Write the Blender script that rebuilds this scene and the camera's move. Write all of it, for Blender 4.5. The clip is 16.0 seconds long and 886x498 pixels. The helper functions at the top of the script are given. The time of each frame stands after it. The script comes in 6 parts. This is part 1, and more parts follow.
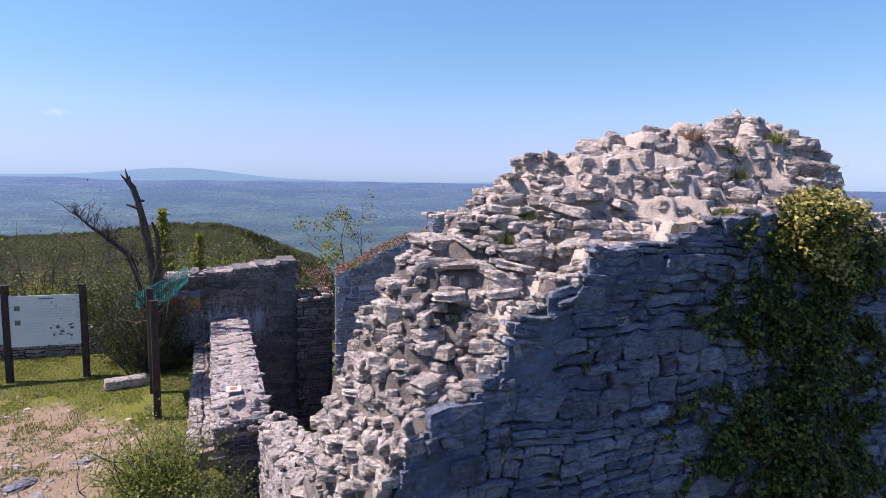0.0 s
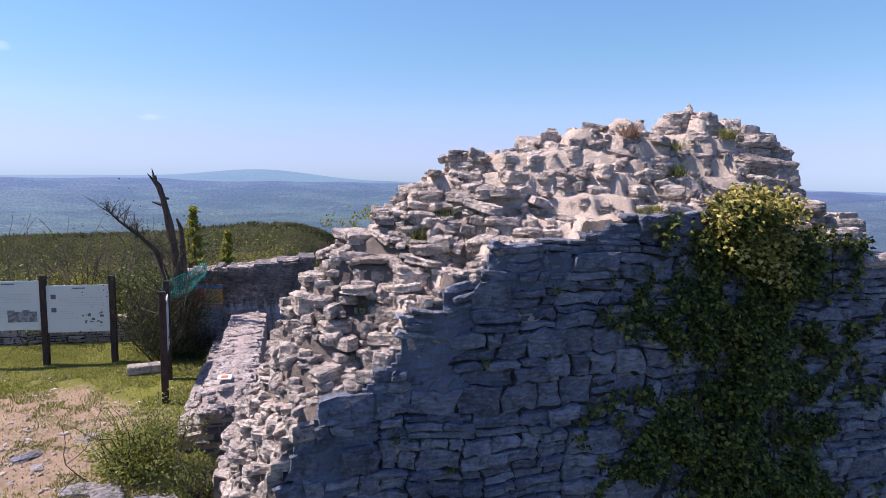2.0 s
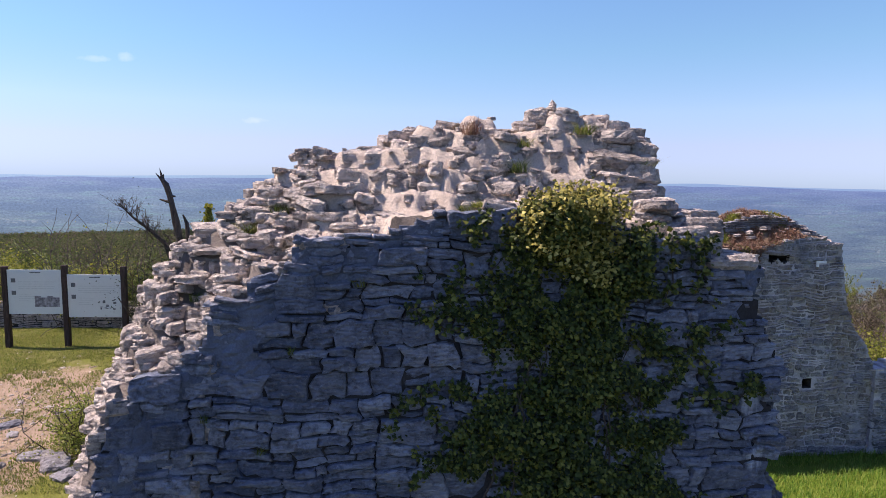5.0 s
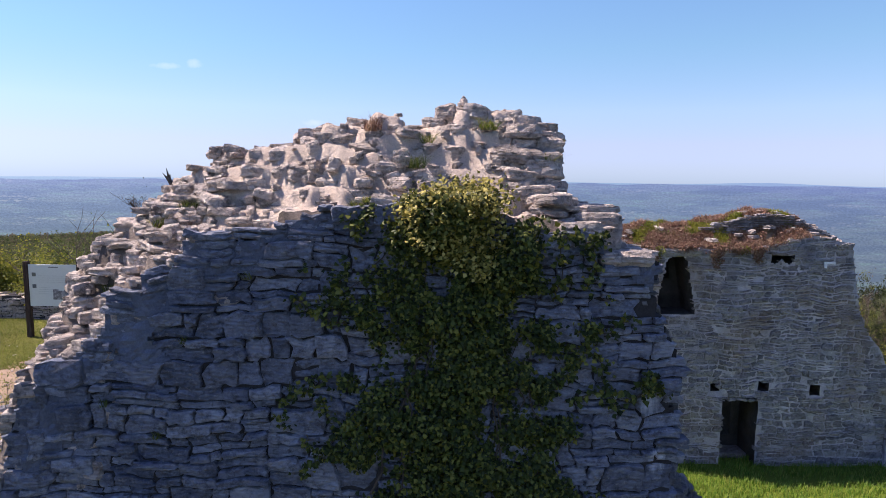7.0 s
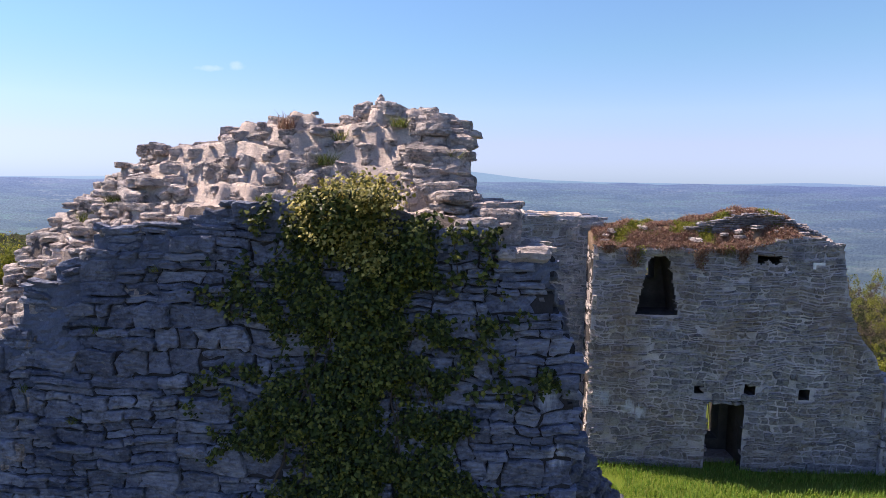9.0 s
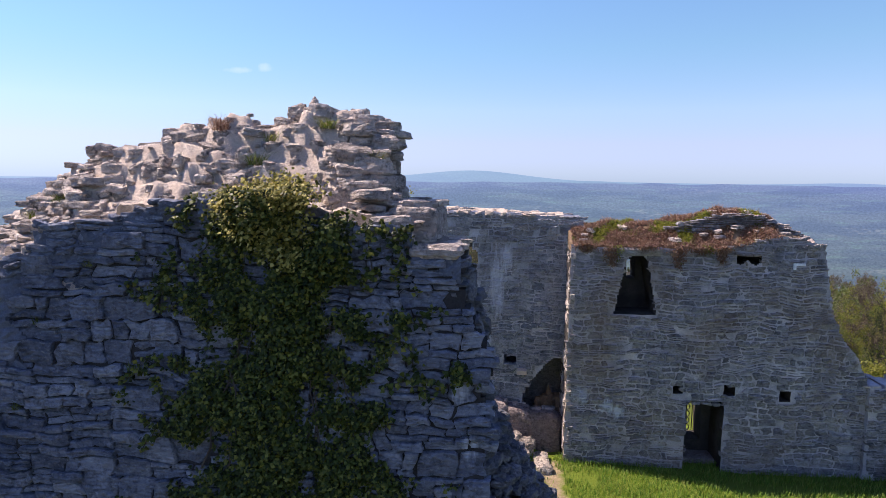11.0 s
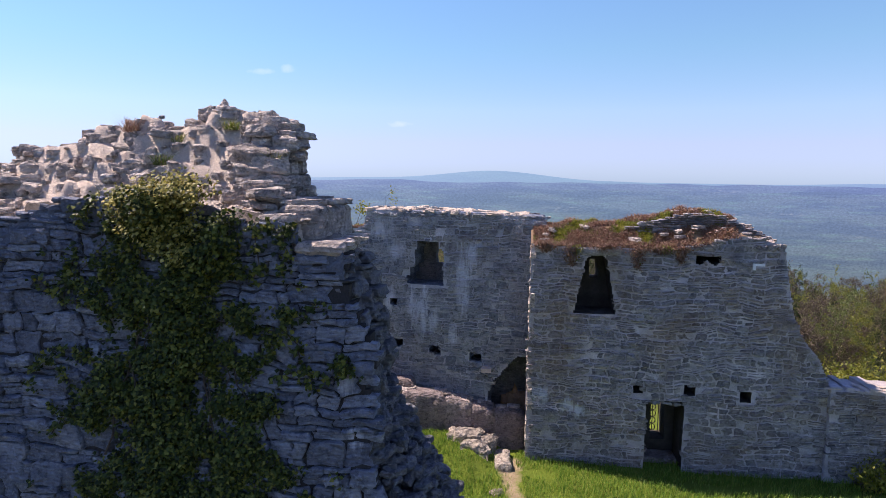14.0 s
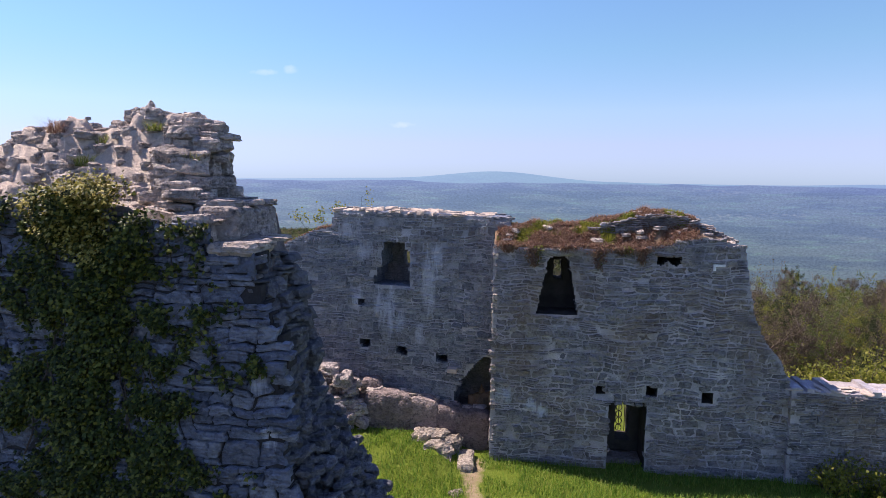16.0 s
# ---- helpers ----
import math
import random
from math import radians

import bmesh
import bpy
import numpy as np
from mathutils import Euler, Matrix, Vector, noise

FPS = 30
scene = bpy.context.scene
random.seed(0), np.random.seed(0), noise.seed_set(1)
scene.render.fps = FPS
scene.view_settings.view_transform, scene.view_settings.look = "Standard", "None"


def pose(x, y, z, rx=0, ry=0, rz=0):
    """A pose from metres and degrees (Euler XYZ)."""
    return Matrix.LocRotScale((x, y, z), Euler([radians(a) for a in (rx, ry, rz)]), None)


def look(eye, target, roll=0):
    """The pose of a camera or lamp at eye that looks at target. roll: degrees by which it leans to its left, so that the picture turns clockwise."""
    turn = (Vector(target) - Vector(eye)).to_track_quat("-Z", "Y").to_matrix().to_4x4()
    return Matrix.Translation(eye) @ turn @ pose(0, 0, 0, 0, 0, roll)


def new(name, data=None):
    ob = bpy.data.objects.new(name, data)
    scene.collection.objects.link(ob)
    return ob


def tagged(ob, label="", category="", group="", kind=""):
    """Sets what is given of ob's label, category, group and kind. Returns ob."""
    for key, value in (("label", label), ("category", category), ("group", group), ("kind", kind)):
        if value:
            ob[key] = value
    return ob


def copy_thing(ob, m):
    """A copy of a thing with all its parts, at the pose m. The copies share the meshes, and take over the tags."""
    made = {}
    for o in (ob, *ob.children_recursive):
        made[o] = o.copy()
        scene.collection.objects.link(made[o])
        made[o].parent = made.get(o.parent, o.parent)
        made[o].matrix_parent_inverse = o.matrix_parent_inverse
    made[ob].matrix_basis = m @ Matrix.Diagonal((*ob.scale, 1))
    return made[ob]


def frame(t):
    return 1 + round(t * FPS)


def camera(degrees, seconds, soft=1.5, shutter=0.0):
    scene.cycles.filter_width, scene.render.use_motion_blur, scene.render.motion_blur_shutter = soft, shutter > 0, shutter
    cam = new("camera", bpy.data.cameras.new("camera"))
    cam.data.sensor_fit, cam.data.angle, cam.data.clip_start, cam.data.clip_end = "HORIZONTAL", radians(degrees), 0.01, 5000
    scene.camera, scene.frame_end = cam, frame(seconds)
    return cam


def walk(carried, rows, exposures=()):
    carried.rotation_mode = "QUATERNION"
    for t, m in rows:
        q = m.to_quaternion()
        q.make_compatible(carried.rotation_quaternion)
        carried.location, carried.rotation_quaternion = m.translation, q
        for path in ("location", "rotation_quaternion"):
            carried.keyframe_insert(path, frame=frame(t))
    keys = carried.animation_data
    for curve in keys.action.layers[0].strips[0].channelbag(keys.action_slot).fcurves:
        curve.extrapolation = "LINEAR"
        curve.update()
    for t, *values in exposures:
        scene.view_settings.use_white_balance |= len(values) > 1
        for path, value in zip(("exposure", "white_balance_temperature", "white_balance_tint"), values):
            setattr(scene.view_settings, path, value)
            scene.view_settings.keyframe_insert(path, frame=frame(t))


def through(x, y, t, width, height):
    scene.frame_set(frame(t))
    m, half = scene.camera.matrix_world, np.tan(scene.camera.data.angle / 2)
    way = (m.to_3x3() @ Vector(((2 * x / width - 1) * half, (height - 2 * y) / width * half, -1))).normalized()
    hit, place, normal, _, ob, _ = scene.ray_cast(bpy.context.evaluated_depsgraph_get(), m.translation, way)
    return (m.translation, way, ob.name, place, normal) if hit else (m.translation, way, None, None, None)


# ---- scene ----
cam = camera(71.2, 16.0, soft=0.6)
PATH = [
    (0, (-0.427, -0.326, 7.173), (0.27, 1.535, 6.942), 1.0),
    (0.5, (-0.152, -0.436, 7.166), (0.491, 1.444, 6.934), 1.0),
    (1, (0.152, -0.556, 7.159), (0.738, 1.342, 6.926), 1.0),
    (1.5, (0.448, -0.665, 7.154), (0.982, 1.249, 6.924), 1.1),
    (2, (0.773, -0.796, 7.155), (1.251, 1.132, 6.925), 1.1),
    (2.5, (1.09, -0.921, 7.154), (1.522, 1.019, 6.925), 1.2),
    (3, (1.45, -1.043, 7.163), (1.833, 0.907, 6.932), 1.2),
    (3.5, (1.79, -1.144, 7.164), (2.128, 0.813, 6.933), 1.1),
    (4, (2.155, -1.21, 7.177), (2.449, 0.755, 6.943), 1.1),
    (6.5, (4.002, -1.473, 7.155), (4.059, 0.512, 6.92), 0.7),
    (7, (4.311, -1.477, 7.15), (4.329, 0.508, 6.913), 0.7),
    (7.5, (4.598, -1.508, 7.148), (4.58, 0.478, 6.909), 0.8),
    (8, (4.888, -1.537, 7.151), (4.84, 0.448, 6.91), 0.8),
    (8.5, (5.184, -1.522, 7.153), (5.112, 0.463, 6.913), 0.8),
    (9, (5.476, -1.539, 7.136), (5.377, 0.444, 6.897), 0.7),
    (11.5, (6.645, -1.656, 7.14), (6.45, 0.32, 6.901), 0.7),
    (12, (6.86, -1.64, 7.138), (6.65, 0.334, 6.899), 0.7),
    (12.5, (7.081, -1.628, 7.141), (6.856, 0.345, 6.901), 0.7),
    (13, (7.271, -1.652, 7.141), (7.033, 0.319, 6.903), 0.7),
    (13.5, (7.45, -1.67, 7.145), (7.207, 0.3, 6.906), 0.7),
    (14, (7.659, -1.696, 7.147), (7.414, 0.274, 6.908), 0.7),
    (14.5, (7.865, -1.704, 7.152), (7.618, 0.266, 6.914), 0.7),
    (15, (8.062, -1.688, 7.159), (7.813, 0.282, 6.921), 0.7),
    (15.5, (8.266, -1.659, 7.163), (8.015, 0.311, 6.926), 0.8),
    (16, (8.475, -1.621, 7.161), (8.222, 0.348, 6.924), 0.7),
]
walk(cam, [(t, look(eye, target, roll)) for t, eye, target, roll in PATH], exposures=[(0.0, 0.47, 6100, 22), (3.0, 0.51, 6380, 22), (7.0, 0.6, 6600, 22), (12.0, 0.6, 6600, 22), (16.0, 0.54, 6500, 22)])

# ---------------------------------------------------------------- light
SUN_FROM = Vector((-0.965, 0.26, 0.0)).normalized()
SUN_EL = radians(55)
world = bpy.data.worlds.new("sky")
scene.world = world
world.use_nodes = True
wn = world.node_tree.nodes
sky = wn.new("ShaderNodeTexSky")
sky.sky_type = "NISHITA"
sky.sun_disc = False
sky.sun_elevation = SUN_EL
sky.sun_rotation = math.atan2(SUN_FROM.x, SUN_FROM.y)
sky.altitude = 900
sky.air_density, sky.dust_density, sky.ozone_density = 1.0, 0.05, 3.0
coord = wn.new("ShaderNodeTexCoord")
split = wn.new("ShaderNodeSeparateXYZ")
world.node_tree.links.new(coord.outputs["Generated"], split.inputs[0])
clear_air = wn.new("ShaderNodeValToRGB")
stops = clear_air.color_ramp.elements
for _ in range(4):
    stops.new(0.5)
for e, p, c in zip(stops, (0.0, 0.05, 0.10, 0.19, 0.28, 0.60), ((0.305, 0.415, 0.70, 1), (0.50, 0.50, 0.69, 1), (0.61, 0.63, 0.68, 1), (0.61, 0.74, 0.72, 1), (0.65, 0.80, 0.82, 1), (0.58, 0.58, 0.81, 1))):
    e.position, e.color = p, c
world.node_tree.links.new(split.outputs[2], clear_air.inputs[0])
tint = wn.new("ShaderNodeMix")
tint.data_type, tint.blend_type = "RGBA", "MULTIPLY"
tint.inputs[0].default_value = 1.0
world.node_tree.links.new(sky.outputs[0], tint.inputs[6])
world.node_tree.links.new(clear_air.outputs[0], tint.inputs[7])


def sky_math(op, a, b=0.0, c=0.0):
    m = wn.new("ShaderNodeMath")
    m.operation = op
    for socket, value in zip(m.inputs, (a, b, c)):
        if isinstance(value, bpy.types.NodeSocket):
            world.node_tree.links.new(value, socket)
        else:
            socket.default_value = value
    return m.outputs[0]


# wisps of fair-weather cloud low over the valley
wisp_noise = wn.new("ShaderNodeTexNoise")
wisp_noise.inputs["Scale"].default_value, wisp_noise.inputs["Detail"].default_value = 60.0, 6.0
world.node_tree.links.new(coord.outputs["Generated"], wisp_noise.inputs["Vector"])
ahead = sky_math("MAXIMUM", split.outputs[1], 0.01)
across, above = sky_math("DIVIDE", split.outputs[0], ahead), sky_math("DIVIDE", split.outputs[2], ahead)
cover = 0.0
for u0, v0, a, b in ((-0.2, 0.080, 0.026, 0.006), (-0.384, 0.168, 0.016, 0.009), (-0.43, 0.165, 0.03, 0.006)):
    du, dv = sky_math("DIVIDE", sky_math("SUBTRACT", across, u0), a), sky_math("DIVIDE", sky_math("SUBTRACT", above, v0), b)
    near = sky_math("SUBTRACT", 1.0, sky_math("ADD", sky_math("MULTIPLY", du, du), sky_math("MULTIPLY", dv, dv)))
    wisp = sky_math("MAXIMUM", sky_math("ADD", near, sky_math("MULTIPLY_ADD", wisp_noise.outputs["Fac"], 2.4, -1.4)), 0.0)
    cover = sky_math("MAXIMUM", cover, sky_math("MULTIPLY", sky_math("MINIMUM", wisp, 1.0), sky_math("GREATER_THAN", near, 0.0)))
cloud = wn.new("ShaderNodeMix")
cloud.data_type = "RGBA"
world.node_tree.links.new(sky_math("MULTIPLY", cover, 0.2), cloud.inputs[0])
world.node_tree.links.new(tint.outputs[2], cloud.inputs[6])
cloud.inputs[7].default_value = (5.6, 5.8, 6.2, 1)
world.node_tree.links.new(cloud.outputs[2], wn["Background"].inputs[0])
wn["Background"].inputs[1].default_value = 0.15
sun_data = bpy.data.lights.new("sun", "SUN")
sun_data.energy, sun_data.angle, sun_data.color = 5.0, radians(0.6), (1.0, 0.90, 0.80)
sun = new("sun", sun_data)
sun_way = SUN_FROM * math.cos(SUN_EL) + Vector((0, 0, math.sin(SUN_EL)))
sun.matrix_world = look(sun_way * 60, (0, 0, 0))


# ---------------------------------------------------------------- materials
class Nodes:
    """A small writer for node materials."""

    def __init__(self, name):
        self.mat = bpy.data.materials.new(name)
        self.mat.use_nodes = True
        self.nt = self.mat.node_tree
        self.bsdf = self.nt.nodes["Principled BSDF"]
        self.pos = self.nt.nodes.new("ShaderNodeNewGeometry")

    def node(self, kind, **inputs):
        n = self.nt.nodes.new(kind)
        for key, value in inputs.items():
            self.put(n.inputs[key.replace("_", " ")], value)
        return n

    def put(self, socket, value):
        if isinstance(value, bpy.types.NodeSocket):
            self.nt.links.new(value, socket)
        else:
            socket.default_value = value

    def place(self, stretch=(1, 1, 1)):
        m = self.nt.nodes.new("ShaderNodeMapping")
        self.put(m.inputs["Vector"], self.pos.outputs["Position"])
        m.inputs["Scale"].default_value = stretch
        return m.outputs[0]

    def noise(self, scale, detail=6.0, rough=0.6, stretch=(1, 1, 1)):
        n = self.node("ShaderNodeTexNoise", Scale=scale, Detail=detail, Roughness=rough, Vector=self.place(stretch))
        return n.outputs["Fac"]

    def cells(self, scale, stretch=(1, 1, 1), feature="F1"):
        n = self.node("ShaderNodeTexVoronoi", Scale=scale, Vector=self.place(stretch))
        n.feature = feature
        return n

    def ramp(self, fac, *stops):
        n = self.nt.nodes.new("ShaderNodeValToRGB")
        self.put(n.inputs[0], fac)
        el = n.color_ramp.elements
        while len(el) < len(stops):
            el.new(0.5)
        for e, (p, c) in zip(el, stops):
            e.position = p
            e.color = (c, c, c, 1) if isinstance(c, (int, float)) else (*c, 1)
        return n.outputs[0]

    def mix(self, fac, a, b, blend="MIX"):
        n = self.nt.nodes.new("ShaderNodeMix")
        n.data_type, n.blend_type = "RGBA", blend
        for i, v in ((0, fac), (6, a), (7, b)):
            if isinstance(v, tuple) and len(v) == 3:
                v = (*v, 1)
            if isinstance(v, (int, float)) and i:
                v = (v, v, v, 1)
            self.put(n.inputs[i], v)
        return n.outputs[2]

    def math(self, op, a, b=0.0):
        n = self.nt.nodes.new("ShaderNodeMath")
        n.operation = op
        self.put(n.inputs[0], a)
        self.put(n.inputs[1], b)
        return n.outputs[0]

    def random(self):
        """One number a piece, both for loose pieces and for islands of a joined mesh."""
        info = self.nt.nodes.new("ShaderNodeObjectInfo")
        return self.math("FRACT", self.math("ADD", info.outputs["Random"], self.pos.outputs["Random Per Island"]))

    def xyz(self):
        n = self.nt.nodes.new("ShaderNodeSeparateXYZ")
        self.put(n.inputs[0], self.pos.outputs["Position"])
        return n.outputs

    def bump(self, height, strength=0.5, distance=0.02):
        n = self.node("ShaderNodeBump", Height=height, Strength=strength, Distance=distance)
        self.put(self.bsdf.inputs["Normal"], n.outputs[0])

    def done(self, colour, rough=0.85, spec=0.3):
        self.put(self.bsdf.inputs["Base Color"], (*colour, 1) if isinstance(colour, tuple) else colour)
        self.put(self.bsdf.inputs["Roughness"], rough)
        self.put(self.bsdf.inputs["Specular IOR Level"], spec)
        return self.mat


def lime_streaks(n, base, stain):
    """Pale lime washed down a wall."""
    x, y, z = n.xyz()
    rag = n.math("MULTIPLY", n.math("SUBTRACT", n.noise(3.0, 6, 0.75, (2.6, 1, 0.55)), 0.5), 3.4)
    for x0, z0, rx, rz in stain:
        dx = n.math("DIVIDE", n.math("SUBTRACT", x, x0), rx)
        dz = n.math("DIVIDE", n.math("SUBTRACT", z, z0), rz)
        d = n.math("ADD", n.math("SQRT", n.math("ADD", n.math("MULTIPLY", dx, dx), n.math("MULTIPLY", dz, dz))), rag)
        base = n.mix(n.ramp(d, (0.3, 0.85), (1.0, 0.0)), base, (0.66, 0.69, 0.75))
    return base


def stone_material(name, cool, mid, warm, lichen=0.35, moss=0.0, stain=None, dirt=0.0, beds=0.6, pits=0.5):
    n = Nodes(name)
    base = n.ramp(n.random(), (0.0, cool), (0.45, mid), (0.8, warm), (1.0, tuple(v * 0.72 for v in mid)))
    cloud = n.noise(3.2, 5, 0.65)
    base = n.mix(n.ramp(cloud, (0.35, 0.0), (0.7, 0.55)), base, tuple(v * 1.25 for v in warm))
    layers = n.noise(7, 6, 0.7, (1, 1, 6))
    base = n.mix(beds, base, n.ramp(layers, (0.3, 0.5), (0.7, 1.3)), "MULTIPLY")
    spots = n.noise(26, 6, 0.7)
    base = n.mix(n.ramp(spots, (0.56, 0.0), (0.68, lichen)), base, (0.52, 0.51, 0.47))
    dark = n.noise(12, 7, 0.75)
    base = n.mix(n.ramp(dark, (0.49, 0.0), (0.68, pits)), base, (0.03, 0.028, 0.028))
    chips = n.cells(17, (1, 1, 1.6)).outputs["Distance"]
    base = n.mix(0.5, base, n.ramp(chips, (0.1, 1.3), (0.6, 0.85)), "MULTIPLY")
    if moss:
        base = n.mix(n.ramp(n.noise(2.1, 6, 0.7), (0.55, 0.0), (0.72, moss)), base, (0.075, 0.085, 0.03))
    if dirt:
        base = n.mix(n.ramp(n.noise(0.55, 5, 0.6), (0.45, 0.0), (0.65, dirt)), base, (0.36, 0.22, 0.095))
    if stain:
        base = lime_streaks(n, base, stain)
    crack = n.ramp(n.noise(11, 7, 0.8, (0.8, 0.8, 4.5)), (0.40, 0.0), (0.47, 1.0))
    n.bump(n.math("ADD", n.math("ADD", n.math("MULTIPLY", spots, 0.5), n.math("MULTIPLY", layers, 0.5)), n.math("ADD", n.math("MULTIPLY", crack, 0.5 * beds), n.math("MULTIPLY", n.math("ADD", chips, dark), -0.6))), 1.0, 0.05)
    return n.done(base, 0.9, 0.25)


LIME_B = ((5.75, 3.8, 0.16, 0.34), (6.2, 3.55, 0.14, 0.3), (6.4, 4.75, 0.22, 0.75), (5.35, 4.15, 0.3, 0.45), (4.7, 4.3, 0.15, 0.3), (4.85, 5.4, 0.28, 0.25), (5.5, 3.9, 0.12, 0.7), (6.6, 5.4, 0.2, 0.35), (4.5, 5.9, 0.3, 0.3))
LIME_R = ((8.75, 2.4, 0.18, 0.18), (9.0, 2.3, 0.16, 0.16), (8.2, 2.6, 0.2, 0.2))
# Blue and dark of the face's skylit shade put into the stone colour.
M_FACE = stone_material("limestone_shade_blue", (0.106, 0.126, 0.176), (0.193, 0.22, 0.292), (0.355, 0.378, 0.435), 0.45, beds=0.3, pits=0.7,
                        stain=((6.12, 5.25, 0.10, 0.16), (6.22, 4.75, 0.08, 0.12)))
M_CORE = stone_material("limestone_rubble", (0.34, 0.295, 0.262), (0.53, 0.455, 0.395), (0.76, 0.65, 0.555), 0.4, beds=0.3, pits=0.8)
# Shaded copy of the limestone: darkness of sunless ends and recess put in colour.
M_SHADED = stone_material("limestone_shaded", (0.10, 0.108, 0.125), (0.155, 0.16, 0.178), (0.24, 0.238, 0.24), 0.3, beds=0.3)
# Back wall stone, with its blue shade put into the colour as well.
M_BACKWALL = stone_material("limestone_weathered_shade_blue", (0.15, 0.178, 0.222), (0.27, 0.298, 0.345), (0.44, 0.45, 0.46), 0.6, stain=LIME_B, dirt=0.15, beds=0.4, pits=0.75)
M_RWALL = stone_material("limestone_brown", (0.165, 0.168, 0.195), (0.275, 0.27, 0.29), (0.45, 0.425, 0.415), 0.5, beds=0.4, pits=0.75, stain=LIME_R, dirt=0.35)
M_OLD = stone_material("limestone_sooty", (0.125, 0.115, 0.118), (0.195, 0.18, 0.18), (0.31, 0.285, 0.265), 0.5, pits=0.8, stain=((-1.0, 3.9, 0.7, 0.6), (-0.3, 3.9, 0.6, 0.5), (0.3, 3.9, 0.5, 0.4)))
M_INNERWALL = stone_material("limestone_reddish", (0.20, 0.155, 0.145), (0.29, 0.23, 0.21), (0.42, 0.345, 0.31), 0.3, beds=0.4, pits=0.8)
M_LOW = stone_material("limestone_low_wall", (0.31, 0.272, 0.26), (0.45, 0.39, 0.36), (0.61, 0.53, 0.48), 0.35, moss=0.12, beds=0.35, pits=0.75)


def mortar_material(name, light, dark, scale=1.0, stain=None, dirt=0.0):
    n = Nodes(name)
    base = n.mix(n.ramp(n.noise(2.5 * scale, 6, 0.65), (0.35, 0.0), (0.7, 1.0)), dark, light)
    grit = n.noise(60 * scale, 5, 0.7)
    base = n.mix(0.6, base, n.ramp(grit, (0.3, 0.6), (0.7, 1.2)), "MULTIPLY")
    if dirt:
        base = n.mix(n.ramp(n.noise(0.55, 5, 0.6), (0.45, 0.0), (0.65, dirt)), base, (0.36, 0.25, 0.13))
    if stain:
        base = lime_streaks(n, base, stain)
    n.bump(n.math("ADD", grit, n.noise(17 * scale, 6, 0.7)), 0.8, 0.03)
    return n.done(base, 0.95, 0.15)


# Pointing tinted with the same shade blue as the wall face.
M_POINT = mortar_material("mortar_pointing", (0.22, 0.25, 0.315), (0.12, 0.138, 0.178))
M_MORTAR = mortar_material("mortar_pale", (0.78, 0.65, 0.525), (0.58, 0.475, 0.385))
M_JOINT = mortar_material("mortar_dark", (0.085, 0.08, 0.078), (0.04, 0.038, 0.038))
M_JOINT_R = mortar_material("mortar_grey", (0.74, 0.70, 0.72), (0.34, 0.33, 0.36), stain=LIME_R, dirt=0.35)
M_JOINT_B = mortar_material("mortar_blue_grey", (0.62, 0.63, 0.66), (0.32, 0.33, 0.355), stain=LIME_B)
M_EARTH = mortar_material("brown_earth", (0.36, 0.25, 0.16), (0.22, 0.15, 0.09))
M_PALE = stone_material("limestone_pale", (0.30, 0.25, 0.20), (0.42, 0.355, 0.285), (0.54, 0.46, 0.37), 0.3, beds=0.5, pits=0.8)
M_FILL = mortar_material("loose_rubble_fill", (0.40, 0.335, 0.285), (0.16, 0.135, 0.115), 1.8)
M_LOW_MORTAR = mortar_material("mortar_low_wall", (0.60, 0.51, 0.45), (0.40, 0.335, 0.295))
# Darkened to paint shade inside openings; also the link wall's joints.
M_INNER = mortar_material("mortar_shade_and_joint", (0.13, 0.115, 0.10), (0.06, 0.052, 0.046))


